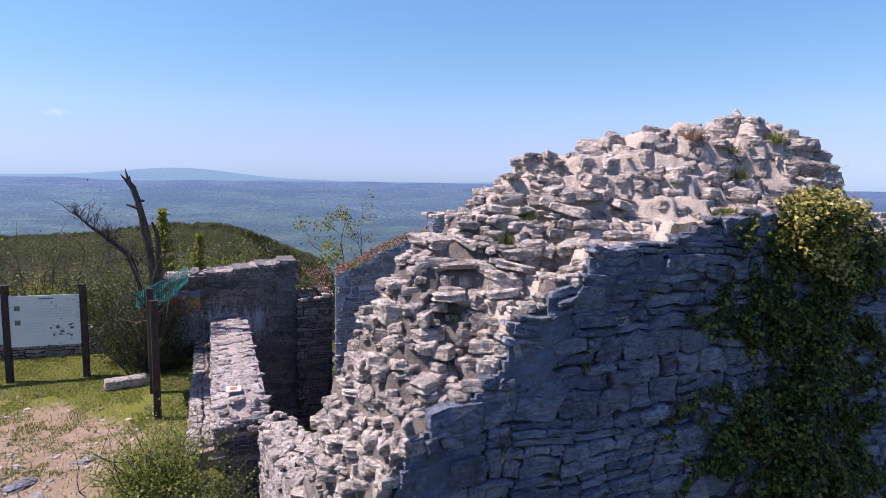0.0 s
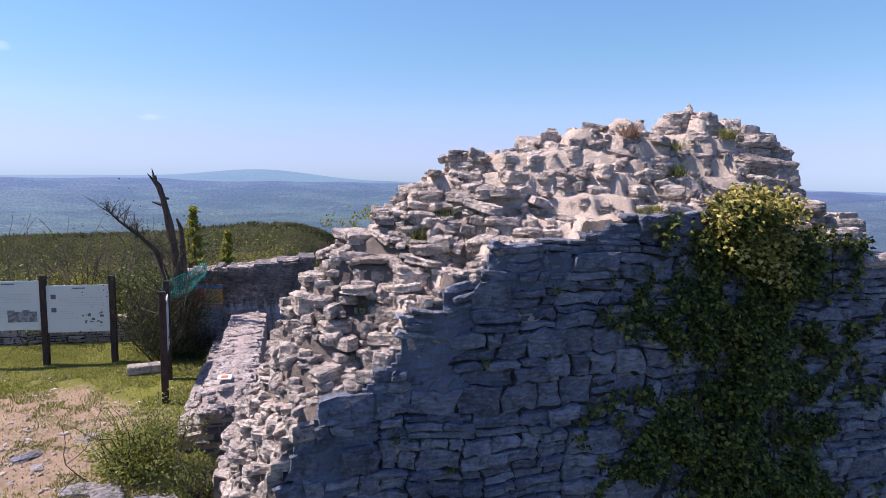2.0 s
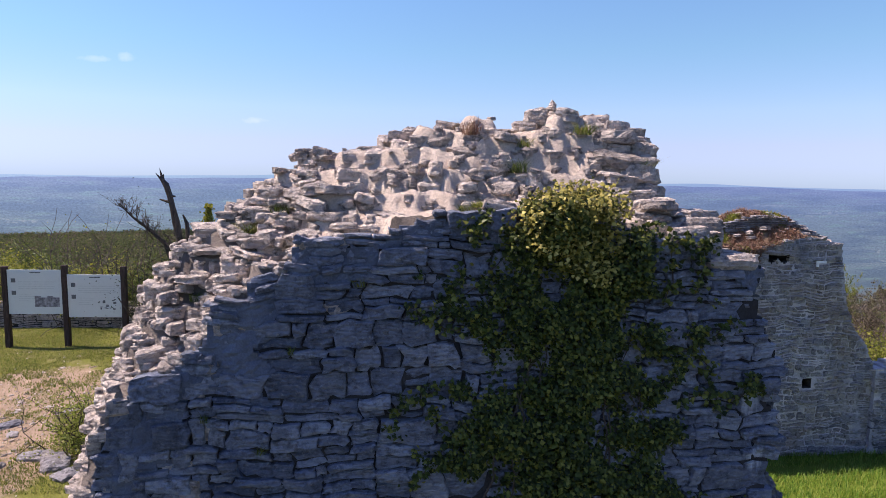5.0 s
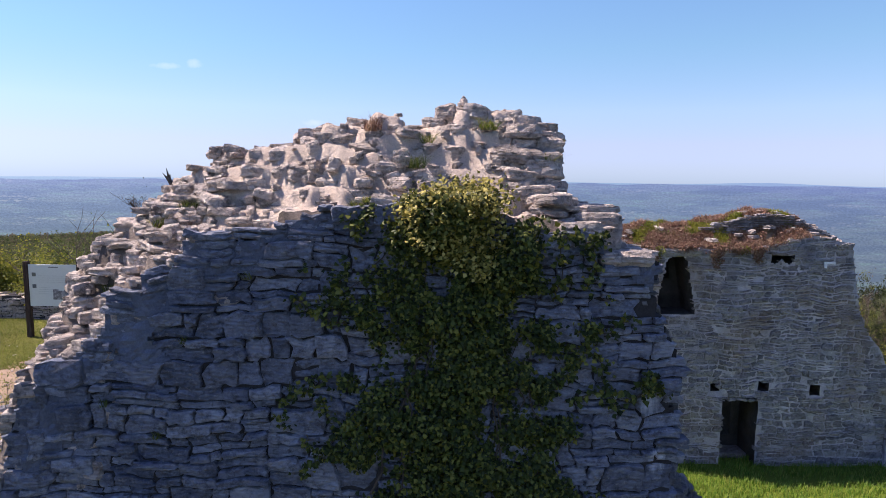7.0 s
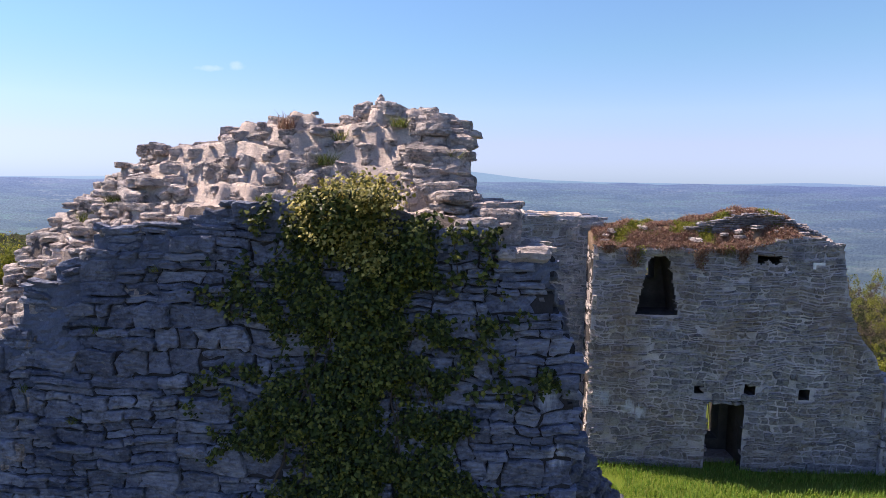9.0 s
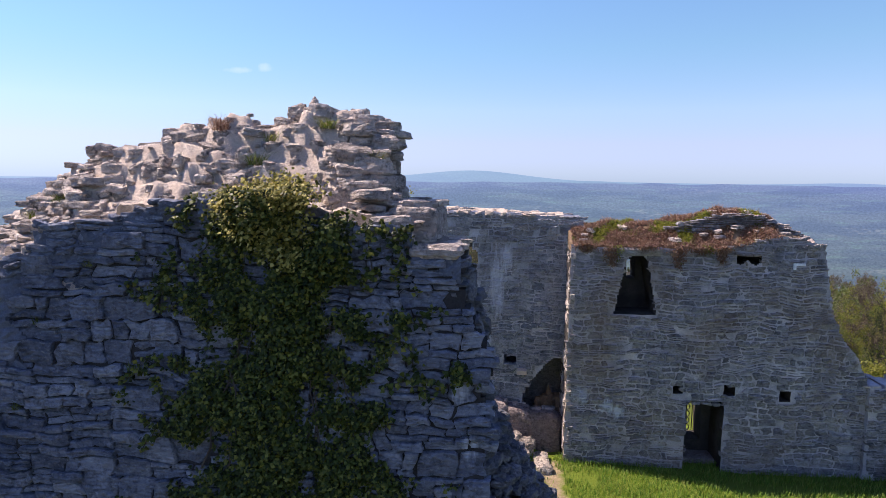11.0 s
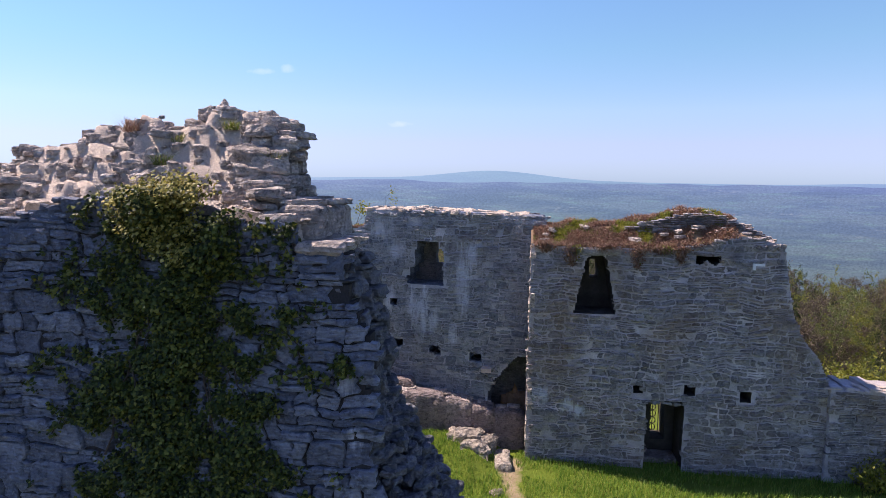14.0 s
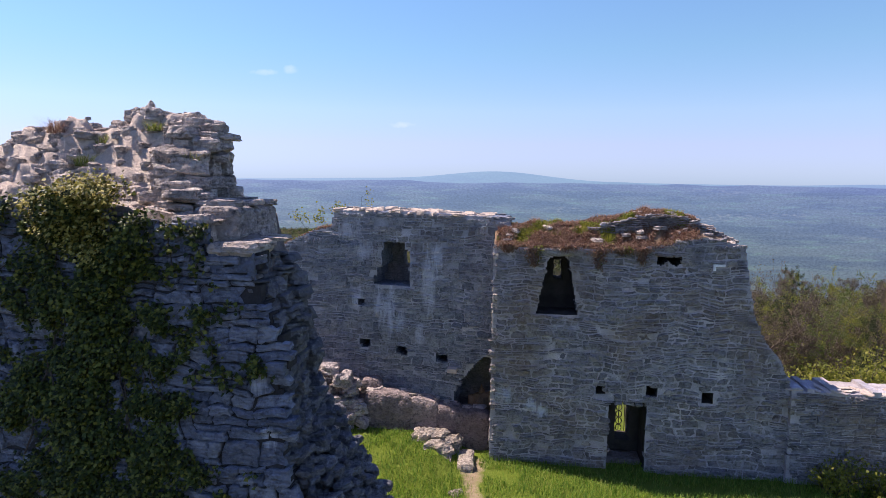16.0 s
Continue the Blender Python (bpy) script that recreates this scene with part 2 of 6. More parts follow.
def ground_material():
    n = Nodes("hill_ground")
    grass = n.mix(n.noise(1.3, 6, 0.7), (0.15, 0.17, 0.03), (0.26, 0.255, 0.06))
    grass = n.mix(n.ramp(n.noise(2.3, 7, 0.75), (0.5, 0.0), (0.7, 0.7)), grass, (0.30, 0.24, 0.14))
    grass = n.mix(n.ramp(n.math("DIVIDE", n.xyz()[0], 10.0), (0.3, 0.0), (0.45, 0.85)), grass, n.mix(n.noise(2.0, 6, 0.7), (0.09, 0.15, 0.014), (0.18, 0.24, 0.03)))
    dry = n.mix(n.ramp(n.noise(5, 8, 0.75), (0.3, 0.0), (0.7, 1.0)), (0.50, 0.365, 0.255), (0.33, 0.235, 0.155))
    grit = n.noise(38, 6, 0.75)
    dry = n.mix(n.ramp(grit, (0.56, 0.0), (0.66, 0.8)), dry, (0.50, 0.42, 0.34))
    dry = n.mix(n.ramp(n.noise(1.7, 8, 0.8), (0.54, 0.0), (0.64, 0.75)), dry, (0.17, 0.17, 0.045))
    x, y, z = n.xyz()
    # bare trodden patch on the terrace
    dx = n.math("DIVIDE", n.math("SUBTRACT", x, -3.3), 2.3)
    dy = n.math("DIVIDE", n.math("SUBTRACT", y, 8.0), 3.3)
    d = n.math("ADD", n.math("MULTIPLY", dx, dx), n.math("MULTIPLY", dy, dy))
    d = n.math("ADD", d, n.math("MULTIPLY", n.math("SUBTRACT", n.noise(0.9, 7, 0.7), 0.5), 2.6))
    base = n.mix(n.ramp(d, (0.7, 1.0), (1.15, 0.0)), grass, dry)
    # worn path in the courtyard, beside the outcrop
    p = n.math("ADD", n.math("ABSOLUTE", n.math("SUBTRACT", n.math("ADD", x, n.math("MULTIPLY", y, 0.12)), 8.82)), n.math("MAXIMUM", n.math("SUBTRACT", y, 11.0), 0.0))
    p = n.math("ADD", p, n.math("MULTIPLY", n.math("SUBTRACT", n.noise(1.6, 6, 0.7), 0.5), 1.0))
    base = n.mix(n.ramp(p, (0.05, 0.8), (0.25, 0.0)), base, dry)
    # leaf litter under the woods
    far = n.node("ShaderNodeVectorMath")
    far.operation = "LENGTH"
    n.put(far.inputs[0], n.pos.outputs["Position"])
    litter_and_dark_front = n.mix(n.noise(0.4, 6, 0.7), (0.035, 0.032, 0.014), (0.075, 0.065, 0.03))
    base = n.mix(n.ramp(n.math("DIVIDE", far.outputs["Value"], 40.0), (0.42, 0.0), (0.52, 1.0)), base, litter_and_dark_front)
    # Unseen ground before the main wall darkened to cut bounce light on it.
    base = n.mix(n.ramp(n.math("DIVIDE", n.math("ADD", y, n.noise(0.8, 5, 0.6)), 10.0), (0.12, 1.0), (0.28, 0.0)), base, litter_and_dark_front)
    n.bump(n.math("ADD", n.noise(12, 6, 0.7), n.math("MULTIPLY", grit, 0.5)), 0.9, 0.06)
    return n.done(base, 0.95, 0.1)


M_GROUND = ground_material()


def leaf_material(name, *colours, rough=0.5, through=0.25, spec=0.4):
    n = Nodes(name)
    stops = [(i / max(1, len(colours) - 1), c) for i, c in enumerate(colours)]
    base = n.ramp(n.random(), *stops)
    n.put(n.bsdf.inputs["Transmission Weight"], 0.0)
    n.done(base, rough, spec)
    if through:
        t = n.nt.nodes.new("ShaderNodeBsdfTranslucent")
        n.put(t.inputs[0], base)
        m = n.nt.nodes.new("ShaderNodeMixShader")
        m.inputs[0].default_value = through
        n.put(m.inputs[1], n.bsdf.outputs[0])
        n.put(m.inputs[2], t.outputs[0])
        n.put(n.nt.nodes["Material Output"].inputs[0], m.outputs[0])
    return n.mat


M_IVY = leaf_material("ivy_leaf", (0.013, 0.022, 0.006), (0.036, 0.053, 0.011), (0.09, 0.115, 0.02), (0.25, 0.24, 0.046), rough=0.48, through=0.15, spec=0.22)
# Paler young leaves, with the sunlight on the tips put into the colour too.
M_IVY_YOUNG_LIT = leaf_material("ivy_leaf_young_lit", (0.05, 0.06, 0.012), (0.16, 0.15, 0.026), (0.40, 0.34, 0.07), (0.62, 0.52, 0.16), rough=0.5, spec=0.2)
M_GRASS = leaf_material("grass_blade", (0.09, 0.13, 0.016), (0.16, 0.20, 0.028), (0.23, 0.25, 0.045), (0.32, 0.27, 0.12), rough=0.6, through=0.35)
M_LUSH = leaf_material("lush_grass_blade", (0.07, 0.16, 0.014), (0.14, 0.27, 0.026), (0.24, 0.36, 0.04), (0.34, 0.37, 0.08), rough=0.6, through=0.4)
M_DRY = leaf_material("dry_stems", (0.16, 0.085, 0.06), (0.28, 0.155, 0.11), (0.38, 0.26, 0.19), (0.22, 0.16, 0.09), rough=0.8, spec=0.1)
M_SHRUB = leaf_material("shrub_leaf", (0.07, 0.10, 0.018), (0.12, 0.155, 0.028), (0.20, 0.22, 0.05), rough=0.5)
M_SPRING = leaf_material("spring_leaf", (0.14, 0.165, 0.02), (0.24, 0.25, 0.034), (0.36, 0.335, 0.06), rough=0.55, through=0.5)
M_FRESH = leaf_material("fresh_shrub_leaf", (0.15, 0.20, 0.03), (0.26, 0.30, 0.05), (0.40, 0.40, 0.10), rough=0.5, through=0.45)
M_BUDS = leaf_material("budding_twigs", (0.10, 0.078, 0.062), (0.16, 0.125, 0.095), (0.18, 0.16, 0.07), rough=0.8, spec=0.1)
M_RIDGE_PALE = leaf_material("ridge_leaves_pale", (0.085, 0.11, 0.038), (0.15, 0.17, 0.058), rough=0.8, spec=0.05, through=0.3)
M_RIDGE = leaf_material("ridge_leaves", (0.05, 0.065, 0.032), (0.085, 0.10, 0.042), (0.125, 0.14, 0.058), rough=0.8, spec=0.05, through=0.2)
M_WOODS = leaf_material("far_leaves", (0.025, 0.036, 0.016), (0.045, 0.06, 0.022), (0.075, 0.085, 0.03), rough=0.8, spec=0.1)


def bark_material(name, a, b):
    n = Nodes(name)
    g = n.noise(9, 6, 0.7, (3, 3, 0.6))
    n.bump(g, 0.7, 0.03)
    return n.done(n.mix(n.ramp(g, (0.35, 0.0), (0.65, 1.0)), a, b), 0.9, 0.15)


M_BARK = bark_material("bark_grey", (0.05, 0.04, 0.035), (0.13, 0.105, 0.085))
M_POST = bark_material("stained_wood", (0.035, 0.025, 0.022), (0.085, 0.06, 0.05))


def plain(name, colour, rough=0.6, grain=0.15, scale=20, metal=0.0):
    n = Nodes(name)
    f = n.noise(scale, 5, 0.65)
    c = n.mix(n.ramp(f, (0.3, 0.0), (0.7, 1.0)), tuple(v * (1 - grain) for v in colour), tuple(min(1, v * (1 + grain)) for v in colour))
    n.bsdf.inputs["Metallic"].default_value = metal
    return n.done(c, rough, 0.35)


# ---------------------------------------------------------------- mesh helpers
class Geo:
    def __init__(self):
        self.v, self.f = [], []

    def add(self, verts, faces):
        k = len(self.v)
        self.v.extend(verts)
        self.f.extend([tuple(i + k for i in f) for f in faces])


def mesh_of(name, verts, faces, mat, smooth=False):
    me = bpy.data.meshes.new(name)
    me.from_pydata([tuple(v) for v in verts], [], faces)
    me.materials.append(mat)
    if smooth:
        me.shade_smooth()
    me.update()
    return me


def thing(name, geo, mat, label="", category="", group="", kind="", smooth=False):
    return tagged(new(name, mesh_of(name, geo.v, geo.f, mat, smooth)), label, category, group, kind)


def piece(name, geo, mat, parent, label="", smooth=False, kind=""):
    ob = new(name, mesh_of(name, geo.v, geo.f, mat, smooth))
    ob.parent = parent
    return tagged(ob, label, kind=kind)


def empty(name, label, category, group="", kind=""):
    return tagged(new(name), label, category, group, kind)


def box_geo(x0, x1, y0, y1, z0, z1, bevel=0.0, geo=None):
    geo = geo or Geo()
    bm = bmesh.new()
    bmesh.ops.create_cube(bm, size=1.0)
    bmesh.ops.scale(bm, vec=(x1 - x0, y1 - y0, z1 - z0), verts=bm.verts)
    bmesh.ops.translate(bm, vec=((x0 + x1) / 2, (y0 + y1) / 2, (z0 + z1) / 2), verts=bm.verts)
    if bevel:
        bmesh.ops.bevel(bm, geom=bm.edges[:], offset=bevel, segments=2, affect="EDGES", profile=0.6)
    bm.verts.index_update()
    geo.add([v.co.copy() for v in bm.verts], [[v.index for v in f.verts] for f in bm.faces])
    bm.free()
    return geo


def tube(geo, pts, radii, sides=7):
    """A tapered tube along points."""
    k = len(geo.v)
    pts = [Vector(p) for p in pts]
    for i, p in enumerate(pts):
        d = (pts[min(i + 1, len(pts) - 1)] - pts[max(i - 1, 0)]).normalized()
        a = d.orthogonal().normalized() if i == 0 else (a - d * a.dot(d)).normalized()
        b = d.cross(a)
        for s in range(sides):
            w = s / sides * math.tau
            geo.v.append(p + (a * math.cos(w) + b * math.sin(w)) * radii[i])
    for i in range(len(pts) - 1):
        for s in range(sides):
            n = (s + 1) % sides
            geo.f.append((k + i * sides + s, k + i * sides + n, k + (i + 1) * sides + n, k + (i + 1) * sides + s))
    geo.f.append(tuple(k + s for s in reversed(range(sides))))
    geo.f.append(tuple(k + (len(pts) - 1) * sides + s for s in range(sides)))


def lerp(table, x):
    """A broken line through (x, value) pairs."""
    if x <= table[0][0]:
        return table[0][1]
    for (a, u), (b, v) in zip(table, table[1:]):
        if x <= b:
            return u + (v - u) * (x - a) / (b - a)
    return table[-1][1]


def smooth01(a, b, x):
    t = min(1.0, max(0.0, (x - a) / (b - a)))
    return t * t * (3 - 2 * t)


def n3(x, y, z=0.0):
    return noise.noise((x, y, z))


# ---------------------------------------------------------------- masonry
def block_geo(rng, u0, u1, w0, w1, proud, back=0.10):
    """One rough-faced stone in wall coordinates (along, up, out)."""
    du, dw = u1 - u0, w1 - w0
    j = min(0.024, du * 0.11, dw * 0.17)
    ring = []
    c = min(0.014, du * 0.08, dw * 0.16)
    marks = [(u0 + c, w0), (u0 + du * 0.36, w0), (u0 + du * 0.68, w0), (u1 - c, w0), (u1, w0 + c), (u1, w0 + dw * 0.5), (u1, w1 - c), (u1 - c, w1),
             (u0 + du * 0.64, w1), (u0 + du * 0.3, w1), (u0 + c, w1), (u0, w1 - c), (u0, w0 + dw * 0.5), (u0, w0 + c)]
    for bu, bw in marks:
        ring.append((bu + rng.uniform(-j, j), bw + rng.uniform(-j, j) * 0.8))
    cu, cw = (u0 + u1) / 2, (w0 + w1) / 2
    n = len(ring)
    tilt_u, tilt_w = rng.uniform(-0.05, 0.05), rng.uniform(-0.12, 0.12)
    v = [(a, b, -back) for a, b in ring]
    v += [(a, b, proud - 0.010 + rng.uniform(-0.006, 0.006)) for a, b in ring]
    inset = min(0.009, dw * 0.13)
    for a, b in ring:
        ia = a + (inset if a < cu else -inset)
        ib = b + (inset * 0.8 if b < cw else -inset * 0.8)
        v.append((ia, ib, proud + (ia - cu) * tilt_u + (ib - cw) * tilt_w + rng.uniform(-0.006, 0.006)))
    v.append((cu + rng.uniform(-0.1, 0.1) * du, cw + rng.uniform(-0.1, 0.1) * dw, proud + rng.uniform(0.0, 0.012)))
    f = []
    for i in range(n):
        k = (i + 1) % n
        f += [(i, k, n + k, n + i), (n + i, n + k, 2 * n + k, 2 * n + i), (2 * n + i, 2 * n + k, 3 * n)]
    return v, f


def layout(rng, u0, u1, w0, w1, band=(0.20, 0.28), seg=(0.3, 0.6), thin=0.3, single=0.25, joint=0.014, run=(0.16, 0.42)):
    """Rubble bonding: bands of one thick, two or three thin layers, with broken joints."""
    out = []
    w = w0
    while w < w1:
        h = rng.uniform(*band)
        u = u0 - rng.uniform(0, 0.3)
        while u < u1:
            s = rng.uniform(*seg)
            kind = rng.random()
            layers = 1 if kind < single else (3 if kind > 1 - thin else 2)
            cuts = sorted(rng.uniform(0.3, 0.7) if layers == 2 else (i + rng.uniform(-0.2, 0.2)) / layers for i in range(1, layers))
            edges = [0.0] + list(cuts) + [1.0]
            for a, b in zip(edges, edges[1:]):
                x = u
                while x < u + s - 0.02:
                    l = min(rng.uniform(*run), u + s - x)
                    if u + s - (x + l) < 0.09:
                        l = u + s - x
                    out.append((x + joint / 2, x + l - joint / 2, w + a * h + joint / 2, w + b * h - joint / 2))
                    x += l
            u += s
        w += h
    return out


def warp(u, w, d, k):
    """Bends the coursing, so that beds run wavy and joints lean."""
    du = k * (0.7 * n3(u * 1.1, w * 4.0, 2.2) + 0.5 * n3(u * 3.0, w * 9.0, 5.1))
    dw = k * (0.9 * n3(u * 0.9, w * 1.3, 4.2) + 0.55 * n3(u * 3.1, w * 1.8, 9.1) + 0.2 * n3(u * 8, w * 3, 1.1))
    return u + du, w + dw, d


def lay_stones(parent, rects, inside, to_world, mat, rng, nearness, wiggle=0.03, proud=(0.0, 0.03), loose=300, gaps=0.02, name="stone"):
    """Stones of a wall: the nearest as pieces, the rest joined."""
    kept = []
    for u0, u1, w0, w1 in rects:
        uc, wc = (u0 + u1) / 2, (w0 + w1) / 2
        if not inside(uc, wc) or rng.random() < gaps:
            continue
        if not inside(u0 + 0.02, wc):
            u0 = uc - (uc - u0) * 0.3
        if not inside(u1 - 0.02, wc):
            u1 = uc + (u1 - uc) * 0.3
        if not inside(uc, w1 - 0.015):
            w1 = wc + (w1 - wc) * 0.35
        v, f = block_geo(rng, u0, u1, w0, w1, rng.uniform(*proud))
        v = [warp(*p, wiggle) for p in v]
        kept.append((nearness(uc, wc), [to_world(*p) for p in v], f))
    kept.sort(key=lambda k: k[0])
    rest = Geo()
    for i, (_, v, f) in enumerate(kept):
        if i < loose:
            g = Geo()
            g.add(v, f)
            piece(name, g, mat, parent)
        else:
            rest.add(v, f)
    if rest.v:
        piece("stones", rest, mat, parent, kind="stuff")


def slab_pool(seed, count, mat, flat=0.32):
    """Rough broken flat stones about one metre across, to be scaled."""
    rng = random.Random(seed)
    pool = []
    for _ in range(count):
        corners = rng.randint(4, 6)
        asp = rng.uniform(0.55, 0.9)
        start = rng.uniform(0, 0.5)
        knots = []
        for i in range(corners):
            a = (i + start + rng.uniform(-0.26, 0.26)) / corners * math.tau
            r = 0.5 / max(abs(math.cos(a)), abs(math.sin(a))) ** 0.7 * rng.uniform(0.78, 1.12)
            knots.append((r * math.cos(a), r * math.sin(a) * asp))
        ring = []
        for p, q in zip(knots, knots[1:] + knots[:1]):
            for t in (0.06, 0.5, 0.86):
                bulge = 1 + rng.uniform(-0.06, 0.09) * (t == 0.5)
                ring.append(((p[0] + (q[0] - p[0]) * t) * bulge, (p[1] + (q[1] - p[1]) * t) * bulge))
        n = len(ring)
        h = flat * 0.5
        v = []
        levels = ((-h, 0.84), (-h * 0.72, rng.uniform(0.93, 1.02)), (rng.uniform(-0.3, 0.1) * h, rng.uniform(0.9, 1.04)), (h * 0.62, rng.uniform(0.92, 1.02)), (h * 0.96, 0.88))
        lean = (rng.uniform(-0.1, 0.1), rng.uniform(-0.12, 0.12))
        for z, k in levels:
            for x, y in ring:
                kk = k * (1 + 0.10 * n3(x * 3.2 + seed, y * 3.2, z * 11) + rng.uniform(-0.035, 0.035))
                v.append((x * kk, y * kk, z + h * 0.22 * n3(x * 3 + seed, y * 3, z * 5) + (x * lean[0] + y * lean[1] if z > 0 else 0)))
        top = len(levels) - 1
        for x, y in ring:
            v.append((x * 0.5, y * 0.5, h * rng.uniform(0.82, 1.22) + (x * lean[0] + y * lean[1]) * 0.5))
        k0 = len(v)
        v += [(0, 0, -h), (0, 0, h * rng.uniform(0.85, 1.15))]
        f = []
        for i in range(n):
            k = (i + 1) % n
            for lv in range(top + 1):
                f.append((lv * n + i, lv * n + k, (lv + 1) * n + k, (lv + 1) * n + i))
            f += [(k, i, k0), ((top + 1) * n + i, (top + 1) * n + k, k0 + 1)]
        pool.append(mesh_of("stone", v, f, mat))
    return pool


def boulder_geo(x0, x1, y0, y1, z0, z1, seed, rough=0.07, cell=0.09, slope=0.0):
    """A large rough block: a box on a fine lattice, rounded and broken by noise."""
    g = Geo()
    nx, ny, nz = (max(3, int(round(d / cell))) for d in (x1 - x0, y1 - y0, z1 - z0))
    index = {}

    def vert(i, j, k):
        if (i, j, k) not in index:
            a, b, c = i / nx * 2 - 1, j / ny * 2 - 1, k / nz * 2 - 1
            r = max(abs(a), abs(b), abs(c)) / max(1e-6, (abs(a) ** 6 + abs(b) ** 6 + abs(c) ** 6) ** (1 / 6))
            a, b, c = a * r, b * r, c * r
            p = Vector((x0 + (a + 1) / 2 * (x1 - x0), y0 + (b + 1) / 2 * (y1 - y0), z0 + (c + 1) / 2 * (z1 - z0)))
            p.z += slope * (p.x - x0) * (c + 1) / 2
            for f, m in ((1.6, 1.0), (4.0, 0.6), (9.0, 0.4)):
                p += Vector((n3(p.x * f, p.y * f, p.z * f * 1.5 + seed), n3(p.x * f + 9, p.y * f + seed, p.z * f), 0.7 * n3(p.x * f + seed, p.y * f, p.z * f + 5))) * rough * m
            index[(i, j, k)] = len(g.v)
            g.v.append(tuple(p))
        return index[(i, j, k)]

    for i in range(nx):
        for j in range(ny):
            g.f.append((vert(i, j, nz), vert(i + 1, j, nz), vert(i + 1, j + 1, nz), vert(i, j + 1, nz)))
            g.f.append((vert(i, j, 0), vert(i, j + 1, 0), vert(i + 1, j + 1, 0), vert(i + 1, j, 0)))
    for i in range(nx):
        for k in range(nz):
            g.f.append((vert(i, 0, k), vert(i + 1, 0, k), vert(i + 1, 0, k + 1), vert(i, 0, k + 1)))
            g.f.append((vert(i, ny, k), vert(i, ny, k + 1), vert(i + 1, ny, k + 1), vert(i + 1, ny, k)))
    for j in range(ny):
        for k in range(nz):
            g.f.append((vert(0, j, k), vert(0, j, k + 1), vert(0, j + 1, k + 1), vert(0, j + 1, k)))
            g.f.append((vert(nx, j, k), vert(nx, j + 1, k), vert(nx, j + 1, k + 1), vert(nx, j, k + 1)))
    return g


def lay_slab(rng, pool, parent, place, size, flat=1.0, tilt=10, joined=None, name="stone", bedded=False, nod=0.0):
    me = rng.choice(pool)
    turn = rng.choice((0.0, math.pi)) + rng.gauss(0, 0.22) if bedded else rng.uniform(0, math.tau)
    m = Matrix.Translation(place) @ Euler((radians(rng.gauss(nod, tilt)), radians(rng.gauss(0, tilt)), 0.0)).to_matrix().to_4x4() @ Euler((0.0, 0.0, turn)).to_matrix().to_4x4() @ Matrix.Diagonal((size, size * rng.uniform(0.75, 1.1), size * flat, 1))
    if joined is not None:
        joined.add([m @ vv.co for vv in me.vertices], [tuple(p.vertices) for p in me.polygons])
        return None
    ob = new(name, me)
    ob.parent = parent
    ob.matrix_basis = m
    return ob


def cut_wall(inside, u0, u1, w0, w1, cell, thick, to_world, rough=0.012, seed=0.0):
    """A thick wall sheet on a fine lattice, with ragged outline and real openings."""
    geo = Geo()
    nu, nw = int(round((u1 - u0) / cell)), int(round((w1 - w0) / cell))
    full = [[inside(u0 + (i + 0.5) * cell, w0 + (k + 0.5) * cell) for k in range(nw)] for i in range(nu)]
    index = {}

    def vert(i, k, side):
        key = (i, k, side)
        if key not in index:
            u, w = u0 + i * cell, w0 + k * cell
            u += cell * 0.35 * n3(u * 6, w * 6, seed)
            w += cell * 0.35 * n3(u * 6, w * 6, seed + 7)
            d = (0.0 if side == 0 else -thick) + rough * n3(u * 5, w * 5, seed + 3)
            index[key] = len(geo.v)
            geo.v.append(to_world(u, w, d))
        return index[key]

    for i in range(nu):
        for k in range(nw):
            if not full[i][k]:
                continue
            geo.f.append((vert(i, k, 0), vert(i + 1, k, 0), vert(i + 1, k + 1, 0), vert(i, k + 1, 0)))
            geo.f.append((vert(i, k, 1), vert(i, k + 1, 1), vert(i + 1, k + 1, 1), vert(i + 1, k, 1)))
            for di, dk, a, b in ((-1, 0, (i, k), (i, k + 1)), (1, 0, (i + 1, k + 1), (i + 1, k)), (0, -1, (i + 1, k), (i, k)), (0, 1, (i, k + 1), (i + 1, k + 1))):
                ii, kk = i + di, k + dk
                if not (0 <= ii < nu and 0 <= kk < nw) or not full[ii][kk]:
                    geo.f.append((vert(*a, 0), vert(*b, 0), vert(*b, 1), vert(*a, 1)))
    return geo


def leaf_of_wall(parent, name, geo, mat, reveal):
    """A wall sheet whose reveals have a material of their own."""
    ob = piece(name, geo, mat, parent)
    ob.data.materials.append(reveal)
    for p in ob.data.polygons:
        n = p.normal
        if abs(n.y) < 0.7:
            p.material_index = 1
    return ob


# ---------------------------------------------------------------- ground
def ridge_cap(az):
    """Fall of the skyline of the wooded ridge, in metres for each metre of distance."""
    return 0.066 - 0.013 * smooth01(-12, -2, az) + 0.03 * smooth01(0, 7, az) + 0.02 * smooth01(7, 12, az)


